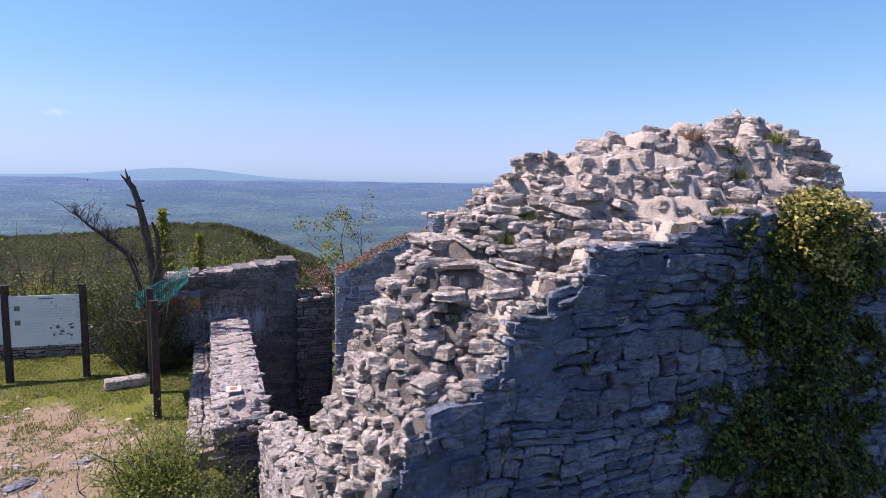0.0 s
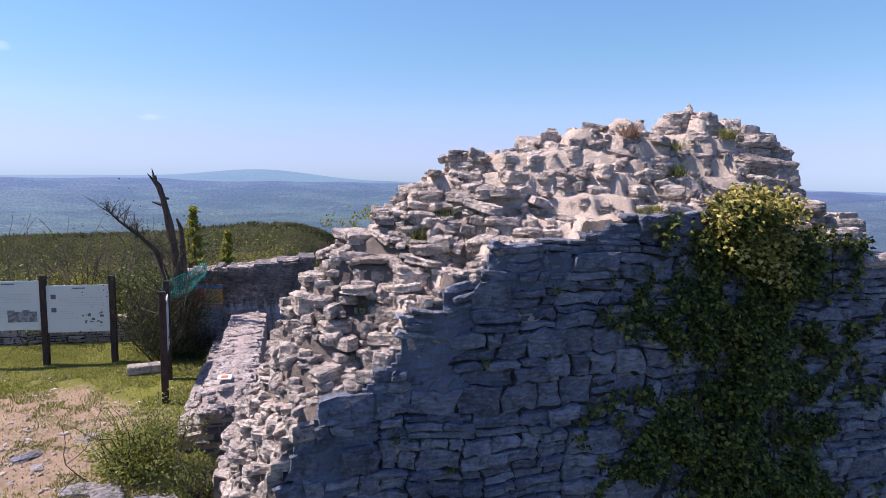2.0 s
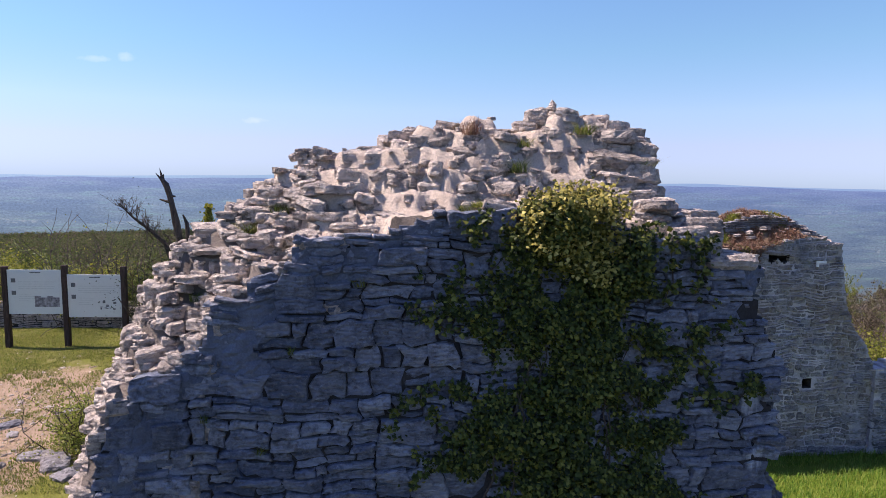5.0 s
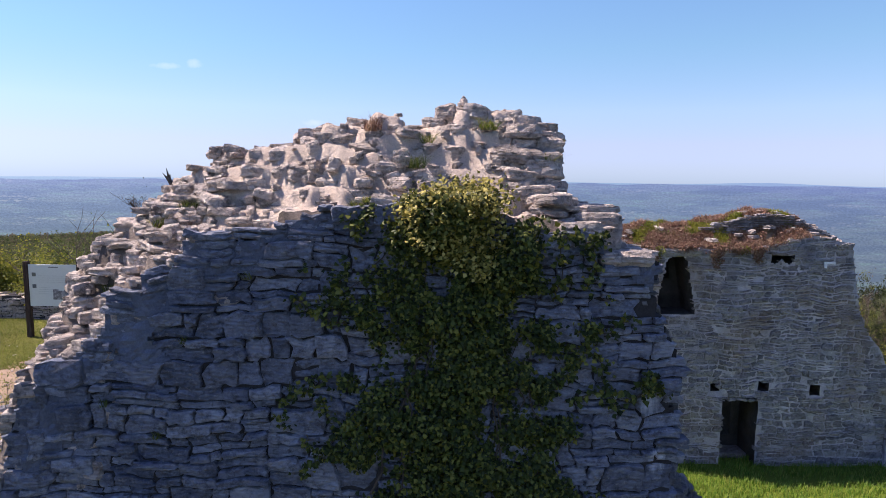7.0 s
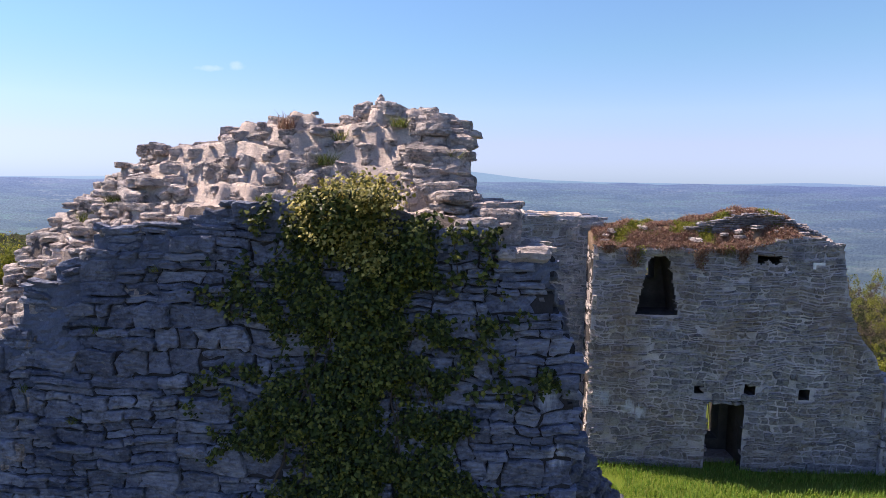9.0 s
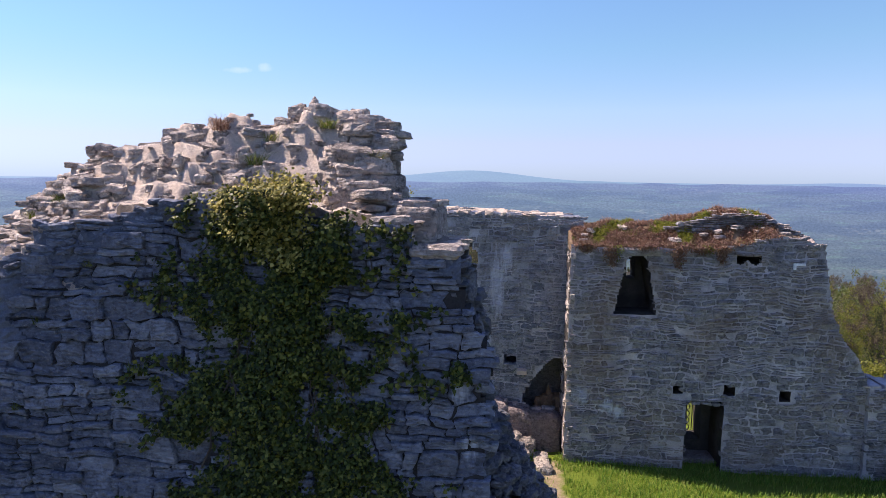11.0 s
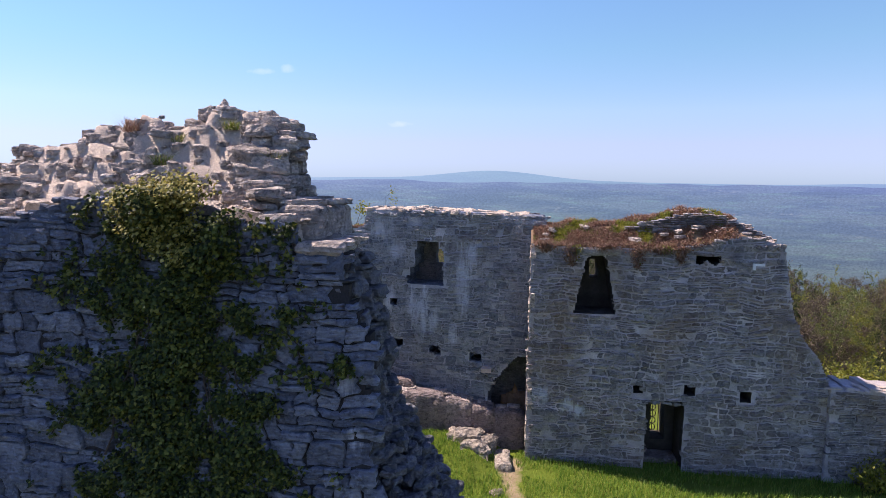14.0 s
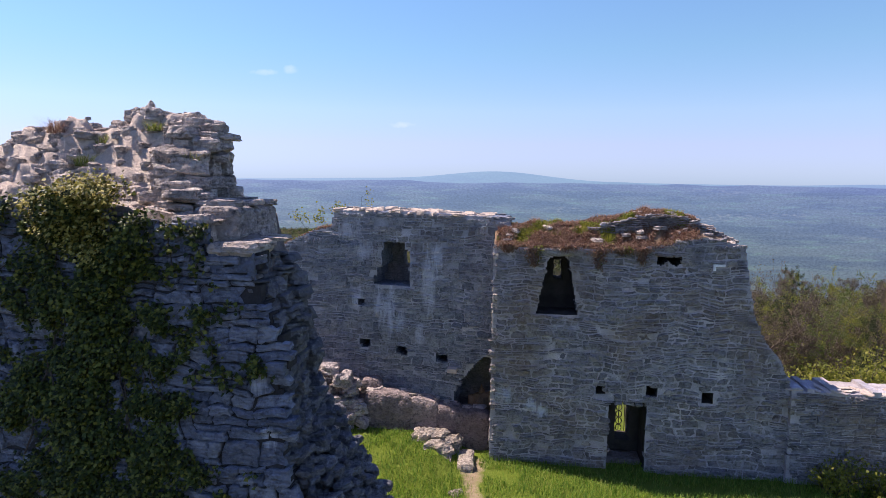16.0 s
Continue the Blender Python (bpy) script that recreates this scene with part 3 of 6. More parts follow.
def ground_z(x, y):
    """Height of the hill: terrace, courtyard, slopes, valley and far hills."""
    terrace = 3.25 + 0.05 * n3(x * 0.5, y * 0.5)
    court = 1.12 + 0.10 * n3(x * 0.4, y * 0.4, 3) + 0.36 * smooth01(7.5, 6.7, x) * smooth01(9.4, 11.0, y)
    # Unseen strip before the main wall, set low for less bounce light.
    front = 1.25 - 0.2 * smooth01(-0.2, 5.5, x)
    inner = terrace + (court - terrace) * smooth01(-0.35, 0.2, x)
    z = front + (inner - front) * smooth01(4.0, 4.7, y)
    dx, dy = (x - 4.0) / 1.25, y - 6.0
    r = math.hypot(dx, dy)
    edge = r - 11.5
    if edge > 0:
        fall = 0.42 * edge * smooth01(0, 14, edge)
        z -= fall
    far = math.hypot(x, y)
    if far > 60:
        az = math.degrees(math.atan2(x, y))
        hill = -9 - 0.025 * abs(far - 250) - 30 * smooth01(-2, 9, az) - 60 * smooth01(8, 16, az) - 60 * smooth01(330, 800, far) + 3.5 * n3(x / 60, y / 60, 2)
        hill = min(hill, -3 - far * (ridge_cap(az) + 0.006))
        slope = -16 - 0.26 * (far - 60)
        slope += (-11 - 0.14 * (min(far, 135) - 60) - 0.4 * max(0.0, far - 135) - slope) * smooth01(9, 14, az)
        hill = max(hill, slope + 3 * n3(x / 40, y / 40, 6))
        wide = max(far_z(az, far), hill)
        t = smooth01(60, 110, far)
        z = max(z, -110) * (1 - t) + wide * t
    return z


def far_z(az, far):
    """Valley floor, middle ridges and the long mountain behind."""
    a = radians(az)
    x, y = far * math.sin(a), far * math.cos(a)
    z = -110 + 62 * smooth01(1000, 3100, far) + (16 * n3(x / 420, y / 300, 5) + 20 * n3(x / 1100, y / 520, 3)) * smooth01(700, 1500, far) + 4 * n3(x / 130, y / 130, 9)
    ridge = -30 + 16 * n3(az / 9, 2.0, 1) + 6 * n3(az / 3, 5.0, 1) + 2 * smooth01(8, 20, az)
    z = max(z, ridge - abs(far - 3300) * 0.075)
    mount = -30 + 5 * n3(az / 12, 8.0, 4) + 72 * math.exp(-((az + 2.5) / 6.4) ** 2) + 12 * math.exp(-((az + 15) / 7.0) ** 2) + 14 * math.exp(-((az - 28) / 4.0) ** 2)
    return max(z, mount - abs(far - 4550) * 0.16)


def build_ground():
    rings = [0.0]
    step = 0.22
    while rings[-1] < 4850:
        if rings[-1] > 17:
            step *= 1.055
        rings.append(rings[-1] + step)
    sides = 288
    g = Geo()
    cx, cy = 2.0, 9.0
    g.v.append((cx, cy, ground_z(cx, cy)))
    for r in rings[1:]:
        for s in range(sides):
            a = s / sides * math.tau
            x, y = cx + r * math.sin(a), cy + r * math.cos(a)
            g.v.append((x, y, ground_z(x, y) - 40 * smooth01(480, 700, r)))
    for s in range(sides):
        g.f.append((0, 1 + (s + 1) % sides, 1 + s))
    for i in range(len(rings) - 2):
        for s in range(sides):
            n = (s + 1) % sides
            a, b = 1 + i * sides, 1 + (i + 1) * sides
            g.f.append((a + s, a + n, b + n, b + s))
    return thing("ground", g, M_GROUND, "grassy hilltop with bare trodden earth and wooded slopes", "ground", kind="structure", smooth=True)


build_ground()


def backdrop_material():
    """Dark woods and paler fields, with the haze of blue air painted in as glow."""
    n = Nodes("distance_painted_haze")
    far = n.node("ShaderNodeVectorMath")
    far.operation = "LENGTH"
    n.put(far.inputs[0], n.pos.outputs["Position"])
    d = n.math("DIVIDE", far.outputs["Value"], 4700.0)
    x, y, z = n.xyz()
    bearing, rise = n.math("DIVIDE", x, y), n.math("DIVIDE", n.math("SUBTRACT", z, 7.0), y)

    def spread(su, sv, detail=5, rough=0.65, off=0.0):
        """Noise over bearing and height above the valley."""
        at = n.node("ShaderNodeCombineXYZ", X=n.math("MULTIPLY", bearing, su), Y=n.math("MULTIPLY", rise, sv), Z=off)
        return n.node("ShaderNodeTexNoise", Scale=1.0, Detail=detail, Roughness=rough, Vector=at.outputs[0]).outputs["Fac"]

    tracts = spread(7, 60, 5, 0.6)
    fields = spread(26, 230, 4, 0.6, 3.0)
    trees = spread(240, 420, 4, 0.8, 7.0)
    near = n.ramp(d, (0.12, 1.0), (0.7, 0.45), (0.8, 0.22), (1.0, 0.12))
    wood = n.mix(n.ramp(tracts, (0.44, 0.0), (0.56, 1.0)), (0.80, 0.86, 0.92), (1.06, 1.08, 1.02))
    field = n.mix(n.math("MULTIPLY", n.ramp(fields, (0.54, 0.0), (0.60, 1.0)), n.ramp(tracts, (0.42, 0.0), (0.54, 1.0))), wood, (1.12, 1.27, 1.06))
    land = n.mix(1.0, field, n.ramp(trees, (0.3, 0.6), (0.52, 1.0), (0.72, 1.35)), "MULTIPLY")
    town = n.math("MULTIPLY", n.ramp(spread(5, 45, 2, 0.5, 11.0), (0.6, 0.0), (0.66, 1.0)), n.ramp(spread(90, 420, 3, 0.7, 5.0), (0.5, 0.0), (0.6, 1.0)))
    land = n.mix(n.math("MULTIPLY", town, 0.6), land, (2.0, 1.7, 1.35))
    # Airlight put into the emission, paler with distance and on the sunward side.
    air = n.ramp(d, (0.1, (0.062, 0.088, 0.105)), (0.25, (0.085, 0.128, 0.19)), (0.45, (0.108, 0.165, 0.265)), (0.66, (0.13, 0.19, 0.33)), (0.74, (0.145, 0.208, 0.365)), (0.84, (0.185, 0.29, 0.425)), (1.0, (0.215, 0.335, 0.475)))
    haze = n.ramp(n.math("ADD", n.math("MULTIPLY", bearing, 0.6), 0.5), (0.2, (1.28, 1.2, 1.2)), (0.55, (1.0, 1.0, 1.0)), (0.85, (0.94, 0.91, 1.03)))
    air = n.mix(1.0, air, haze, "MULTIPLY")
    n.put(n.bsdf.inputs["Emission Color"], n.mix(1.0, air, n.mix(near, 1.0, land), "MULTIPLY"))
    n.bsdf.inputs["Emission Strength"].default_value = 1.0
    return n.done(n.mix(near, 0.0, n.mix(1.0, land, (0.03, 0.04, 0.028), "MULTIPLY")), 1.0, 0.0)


def build_backdrop():
    g = Geo()
    radii = [520.0]
    while radii[-1] < 4680:
        radii.append(radii[-1] * 1.022)
    n = 260
    for r in radii:
        for s in range(n + 1):
            az = -62 + 124 * s / n
            a = radians(az)
            g.v.append((r * math.sin(a), r * math.cos(a), max(far_z(az, r), ground_z(r * math.sin(a), r * math.cos(a))) + 2.0))
    for i in range(len(radii) - 1):
        for s in range(n):
            k = i * (n + 1) + s
            g.f.append((k, k + 1, k + n + 2, k + n + 1))
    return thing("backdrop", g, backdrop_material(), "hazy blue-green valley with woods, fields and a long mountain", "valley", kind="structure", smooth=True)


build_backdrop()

# ---------------------------------------------------------------- main wall
FACE = 3.582
FRONT_TOP = [(0.02, 2.6), (0.3, 4.0), (0.45, 4.55), (0.54, 4.72), (0.64, 5.12), (0.73, 5.2), (0.79, 5.42), (0.97, 5.5), (1.02, 5.58), (1.23, 5.6), (1.28, 5.69), (1.38, 5.75),
             (1.5, 5.88), (1.56, 6.0), (1.6, 6.22), (1.85, 6.23), (1.88, 6.41), (2.17, 6.41), (2.24, 6.68), (2.93, 6.7), (3.02, 6.83), (3.5, 6.9),
             (4.1, 6.9), (5.0, 6.86), (5.4, 6.75), (5.68, 6.75), (5.71, 6.55), (6.25, 6.53)]
CREST = [(0.1, 3.9), (0.27, 4.85), (0.36, 5.1), (0.46, 5.36), (0.62, 5.68), (0.79, 6.03), (0.97, 6.32), (1.15, 6.6), (1.4, 6.74), (1.65, 6.97), (1.95, 7.17), (2.2, 7.34),
         (2.7, 7.4), (2.98, 7.57), (3.4, 7.67), (4.2, 7.71), (4.3, 7.78), (5.05, 7.77), (5.15, 7.67), (5.27, 7.6), (5.31, 7.2), (5.36, 6.9),
         (5.85, 6.84), (5.92, 6.55), (6.12, 6.2), (6.3, 5.75), (6.38, 5.4), (6.42, 4.8), (6.5, 4.5), (6.75, 4.15), (7.0, 3.8), (7.3, 3.0), (7.6, 1.6)]
TORN = [(2.6, 6.6), (4.2, 6.44), (5.3, 6.38), (5.76, 6.36), (6.2, 6.2), (6.5, 6.1)]
END_X = [(3.0, 6.6), (4.4, 6.45), (5.3, 6.4), (5.45, 6.5), (5.8, 6.36), (6.2, 6.17), (6.4, 6.24), (6.9, 6.25)]


def core_z(x, y):
    """Top of the bare core of the main wall."""
    zf = lerp(FRONT_TOP, x)
    zc = lerp(CREST, x)
    d = y - FACE
    if x > 6.2:
        return min(zc, 6.3) - 0.05 + 0.06 * n3(x * 6, y * 6, 1) - 1.2 * smooth01(0.2, 0.0, d) * smooth01(6.4, 6.5, x)
    left = smooth01(2.2, 1.2, x)
    wander = (0.10 * n3(x * 1.6, 1.7, 6) + 0.05 * n3(x * 5, y * 5, 8)) * smooth01(0.1, 0.35, d) * smooth01(1.05, 0.8, d)
    t = smooth01(0.22 - 0.14 * left, 0.98, d + wander)
    z = zf + (zc - zf) * t
    z += 0.09 * smooth01(0.0, 0.24, d) * smooth01(1.8, 2.4, x) * smooth01(1.0, 0.6, d)
    z += (0.08 * n3(x * 2.5, y * 2.5, 1) + 0.07 * n3(x * 5, y * 5, 2)) * smooth01(0.05, 0.3, d)
    step = 0.19
    phase = z + 0.09 * n3(x * 1.7, y * 1.2, 6) + 0.03 * n3(x * 6, y * 4, 8)
    q = math.floor(phase / step) * step
    k = smooth01(0.55, 0.85, (phase - q) / step)
    return z + (q + k * step - phase) * 0.88 - 0.07 * smooth01(5.4, 5.55, x)


def build_main_wall():
    rng = random.Random(5)
    wall = empty("main_wall", "ruined grey limestone wall with a broken stepped top and bare rubble core", "wall", kind="structure")
    step = 0.03
    nx, ny = int(6.02 / step), int(1.12 / step)
    g = Geo()
    for i in range(nx + 1):
        for k in range(ny + 1):
            x, y = 0.06 + i * step, FACE + 0.06 + k * step
            g.v.append((x, y, core_z(x, y) - 0.03 + 0.02 * (k < 3) + 0.014 * n3(x * 20, y * 20, 4) + 0.025 * n3(x * 9, y * 9, 7)))
    row = ny + 1
    for i in range(nx):
        for k in range(ny):
            g.f.append((i * row + k, (i + 1) * row + k, (i + 1) * row + k + 1, i * row + k + 1))
    edge = [i * row for i in range(nx + 1)] + [nx * row + k for k in range(1, ny + 1)] + [i * row + ny for i in range(nx - 1, -1, -1)] + [k for k in range(ny - 1, 0, -1)]
    k0 = len(g.v)
    g.v += [(g.v[e][0], g.v[e][1], 0.4) for e in edge]
    for a in range(len(edge)):
        b = (a + 1) % len(edge)
        g.f.append((edge[b], edge[a], k0 + a, k0 + b))
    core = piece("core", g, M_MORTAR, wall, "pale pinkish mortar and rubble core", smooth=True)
    core.data.materials.append(M_FILL)
    for p in core.data.polygons:
        c = p.center
        if c.x < 1.75 + 0.5 * n3(c.x * 3, c.y * 3, 2) or c.x > 5.86 or abs(p.normal.z) < 0.05:
            p.material_index = 1
    bed = cut_wall(lambda u, w: w < min(lerp(FRONT_TOP, u - 0.09), lerp(FRONT_TOP, u + 0.09)) - 0.1 and u < lerp(END_X, w) - 0.08, 0.4, 6.6, 1.0, 7.0, 0.05, 0.2,
                   lambda u, w, d: (u, FACE + 0.024 - d, w))
    piece("bed", bed, M_JOINT, wall)

    def pointed(u, w):
        edge = lerp(FRONT_TOP, u) - w
        side = min(lerp(FRONT_TOP, u - 0.3), lerp(FRONT_TOP, u - 0.6)) - w
        k = 0.34 * n3(u * 1.6, w * 1.6, 6) + 0.3 * n3(u * 4, w * 6, 2)
        return 0.09 < edge and 0.8 < u < 6.1 and (edge + 1.1 * k < 0.3 or (u < 3.2 and side + 1.5 * k < 0.1)) or (0.9 < u < 2.2 and w < lerp(FRONT_TOP, u) - 0.1 and n3(u * 1.3, w * 1.5, 12) + 0.4 * n3(u * 5, w * 8, 1) > 0.28)

    skin = cut_wall(pointed, 0.4, 6.2, 2.6, 7.0, 0.035, 0.05, lambda u, w, d: (u, FACE - 0.004 - d + 0.03 * n3(u * 14, w * 18, 3), w), 0.03, 4)
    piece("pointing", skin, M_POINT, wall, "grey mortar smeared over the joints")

    def inside(u, w):
        return w < lerp(FRONT_TOP, u) - 0.02 and u < lerp(END_X, w)

    rects = layout(rng, 0.4, 6.7, 1.0, 7.0, band=(0.14, 0.27), seg=(0.2, 0.75), thin=0.22, single=0.36, joint=0.012, run=(0.16, 0.46))
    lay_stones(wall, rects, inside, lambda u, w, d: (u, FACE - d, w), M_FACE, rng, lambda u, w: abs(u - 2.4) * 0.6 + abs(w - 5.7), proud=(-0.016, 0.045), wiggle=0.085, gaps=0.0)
    # bedded slabs of the core, course by course along its contours
    pool = slab_pool(3, 30, M_CORE)
    pool_dark = slab_pool(4, 12, M_SHADED)
    spots = []

    def try_slab(x, y, z, size, flat, tilt):
        y = max(y, FACE + 0.43 * size)
        room = 0.235
        if any((x - a) ** 2 + (y - b) ** 2 + (z - c) ** 2 * 6 < (room * (size + s)) ** 2 for a, b, c, s, *_ in spots):
            return
        spots.append((x, y, z, size, flat, tilt))

    # stepped western end and square eastern end: coursed flat slabs
    level = 4.3
    while level < 7.45:
        h = rng.choice((0.06, 0.08, 0.11, 0.14)) * rng.uniform(0.9, 1.15)
        y = FACE + 0.1
        while y < FACE + 1.12:
            size = rng.uniform(0.2, 0.46)
            x = 0.12
            while x < 2.5 and core_z(x, y) < level - 0.01:
                x += 0.02
            if x < 2.45:
                for k in range(4):
                    s = size * rng.uniform(0.8, 1.15)
                    if (k == 0 and rng.random() < 0.85) or rng.random() < 0.45:
                        spots.append((x + s * 0.3 + k * 0.24 + rng.uniform(-0.07, 0.05), max(y + rng.uniform(-0.03, 0.03), FACE + 0.36 * s), level - h * 0.5 + 0.015 + rng.uniform(-0.04, 0.04), s, h / s / 0.32 * rng.uniform(0.8, 1.25), rng.choice((3.0, 4.0, 5.5, 8.0))))
            y += size * 0.66
        level += h
    for x0, lo, hi, back in ((5.25, 6.9, 7.62, 0.0), (5.04, 7.0, 7.62, 0.0)):
        level = lo
        while level < hi:
            h = rng.uniform(0.08, 0.15)
            y = FACE + 0.05 + back
            while y < FACE + 1.1 and core_z(min(x0, 5.18), y) < level - 0.14:
                y += 0.03
            y += 0.12
            while y < FACE + 1.12:
                s = rng.uniform(0.28, 0.46)
                spots.append((x0 + 0.1 * smooth01(FACE + 0.4, FACE + 1.0, y) + rng.uniform(-0.07, 0.04), max(y, FACE + 0.36 * s), level + h * 0.5, s, h / s / 0.32 * rng.uniform(0.8, 1.25), 4.5))
                y += s * 0.62
            level += h
    # stones bedded in the mortar of the mound, on its ledges
    level = 6.5
    while level < 7.75:
        x = 1.9
        while x < 5.45:
            size = rng.choice((0.13, 0.18, 0.22, 0.28, 0.34, 0.42)) * rng.uniform(0.85, 1.15)
            y = FACE + 0.03
            while y < FACE + 1.2 and core_z(x, y) < level:
                y += 0.03
            if FACE + 0.06 < y < FACE + 1.2 and rng.random() < 0.7:
                try_slab(x, y + size * 0.14, level - 0.03, size, rng.uniform(0.75, 1.25) * (0.3 / size) ** 0.7, 7)
            x += size * rng.uniform(0.6, 1.0)
        level += rng.uniform(0.045, 0.065)
    for i in range(1100):
        x, y = rng.uniform(0.25, 2.4), rng.uniform(FACE + 0.06, FACE + 1.1)
        try_slab(x, y, core_z(x, y) - 0.01, rng.choice((0.1, 0.15, 0.2, 0.26)) * rng.uniform(0.8, 1.1), rng.uniform(0.7, 1.2), 9)
    for i in range(260):
        x, y = rng.uniform(0.1, 5.9), rng.uniform(FACE + 0.06, FACE + 1.1)
        try_slab(x, y, core_z(x, y) - 0.015, rng.uniform(0.05, 0.15), rng.uniform(0.6, 1.1), 9)
    # block of squared stones on the eastern shoulder
    for i, (x0, x1, y0, y1, z0, z1) in enumerate(((5.40, 5.90, FACE + 0.12, FACE + 0.62, 6.45, 6.86), (5.44, 5.92, FACE + 0.58, FACE + 1.1, 6.4, 6.84), (5.66, 6.12, FACE - 0.03, FACE + 0.5, 6.40, 6.535), (5.3, 5.68, FACE - 0.01, FACE + 0.3, 6.6, 6.79))):
        piece("stone", boulder_geo(x0, x1, y0, y1, z0, z1, 5.0 + 2 * i, 0.035, 0.05), M_CORE, wall)
    for x, y in ((5.56, 3.9), (5.74, 3.86), (5.6, 4.15), (5.76, 4.2), (5.58, 4.45), (5.76, 4.5)):
        spots.append((x, y, 6.87 + rng.uniform(-0.01, 0.015), rng.uniform(0.34, 0.42), 0.45, 2.0))
    for x, y in ((5.72, 3.76), (5.88, 3.75), (6.06, 3.75), (6.0, 3.95), (6.05, 4.2), (6.0, 4.45)):
        spots.append((x, y, 6.51 + rng.uniform(-0.01, 0.01), rng.uniform(0.3, 0.4), 0.4, 2.0))
    # torn end of the wall and its rubble, their shade put into darker stone
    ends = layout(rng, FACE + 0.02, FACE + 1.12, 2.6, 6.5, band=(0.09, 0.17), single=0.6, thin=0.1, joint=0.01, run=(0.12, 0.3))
    lay_stones(wall, ends, lambda u, w: FACE + 0.03 < u < FACE + 1.1 and w < 6.45 - 0.2 * max(0, u - FACE - 0.6), lambda u, w, d: (lerp(TORN, w) + d + 0.07 * n3(u * 5, w * 5, 3) - 0.08, u, w), M_SHADED, rng,
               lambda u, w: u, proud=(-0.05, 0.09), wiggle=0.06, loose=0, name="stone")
    heap = Geo()
    for i in range(1100):
        y = rng.uniform(FACE + 0.15, FACE + 1.25)
        x = rng.uniform(6.2, 7.6)
        z = lerp([(6.2, 5.0), (6.45, 4.6), (6.75, 4.12), (7.0, 3.75), (7.3, 3.0), (7.7, 1.5)], x) - 0.25 * smooth01(FACE + 0.5, FACE + 0.1, y)
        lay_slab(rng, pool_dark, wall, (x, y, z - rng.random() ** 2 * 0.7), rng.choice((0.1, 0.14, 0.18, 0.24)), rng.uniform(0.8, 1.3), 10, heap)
    piece("rubble_heap", heap, M_SHADED, wall, kind="stuff")
    # large slabs of the crest and ledges
    for x, y, z, size, flat in ((2.36, 4.6, 7.34, 0.34, 0.7), (2.42, 4.62, 7.26, 0.42, 0.8), (3.1, 4.6, 7.56, 0.34, 1.0), (3.6, 4.6, 7.62, 0.4, 0.7), (3.85, 4.6, 7.61, 0.36, 0.7),
                                (4.37, 4.56, 7.73, 0.26, 1.9), (4.7, 4.58, 7.72, 0.44, 1.0), (4.98, 4.6, 7.7, 0.36, 1.1), (4.6, 4.5, 7.64, 0.4, 1.0), (4.9, 4.48, 7.62, 0.4, 1.0), (4.3, 4.5, 7.62, 0.36, 1.0), (5.24, 4.6, 7.6, 0.32, 1.0), (5.26, 4.5, 7.45, 0.34, 1.0),
                                (2.6, 3.85, 6.74, 0.3, 0.6), (1.95, 4.0, 6.62, 0.24, 1.6), (5.35, 3.95, 6.93, 0.44, 0.8), (5.15, 4.0, 7.02, 0.42, 0.8),
                                (5.45, 3.8, 6.77, 0.44, 0.4), (5.25, 3.8, 6.84, 0.4, 0.5), (5.62, 3.78, 6.71, 0.36, 0.4), (1.3, 4.1, 6.25, 0.3, 0.7), (1.1, 4.4, 6.0, 0.34, 0.8)):
        if x < 5.2 and z > 7.2:
            z = min(z, core_z(x, y) + 0.055)
        spots.append((x, y, z, size, flat, 4))
    spots.sort(key=lambda s: s[1] - FACE + 0.15 * abs(s[0] - 2.0))
    joined = Geo()
    for i, (x, y, z, size, flat, tilt) in enumerate(spots):
        lay_slab(rng, pool, wall, (x, y, z), size, flat, tilt, joined if i >= 300 else None, bedded=tilt < 6, nod=6.0 if tilt == 7 else 0.0)
    if joined.v:
        piece("stones", joined, M_CORE, wall, kind="stuff")
    return wall


build_main_wall()

# ---------------------------------------------------------------- room block with window and doorway
RFACE = 11.0


def r_outline(u, w):
    top = lerp([(7.88, 5.74), (8.6, 5.72), (9.6, 5.74), (10.6, 5.72), (11.2, 5.82), (11.9, 6.0), (12.3, 5.98), (12.8, 5.82)], u)
    right = lerp([(1.0, 13.85), (3.1, 13.82), (3.6, 13.6), (4.0, 13.25), (4.5, 13.05), (5.0, 12.95), (5.5, 12.85), (5.82, 12.8), (6.1, 12.5)], w)
    return 7.9 < u < right and w < top


def r_window(u, w, deep):
    if deep:
        return 9.16 < u < 9.36 and 4.95 < w < 5.42
    half = lerp([(4.36, 0.42), (4.6, 0.38), (5.3, 0.25), (5.5, 0.2), (5.56, 0.1)], w)
    return 4.36 < w < 5.56 and abs(u - 9.22) < half


def r_door(u, w, deep):
    if deep:
        return 10.62 < u < 10.92 and 1.42 < w < 2.62
    return 10.35 < u < 11.09 and w < 2.6


def r_holes(u, w):
    for a, b, s in ((10.16, 2.82, 0.1), (11.18, 2.84, 0.11), (12.26, 2.76, 0.11)):
        if abs(u - a) < s and abs(w - b) < s:
            return True
    return 11.14 < u < 11.62 and 5.46 + 0.1 * n3(u * 7, 3.0) < w < 5.64 + 0.08 * n3(u * 6, 9.0)


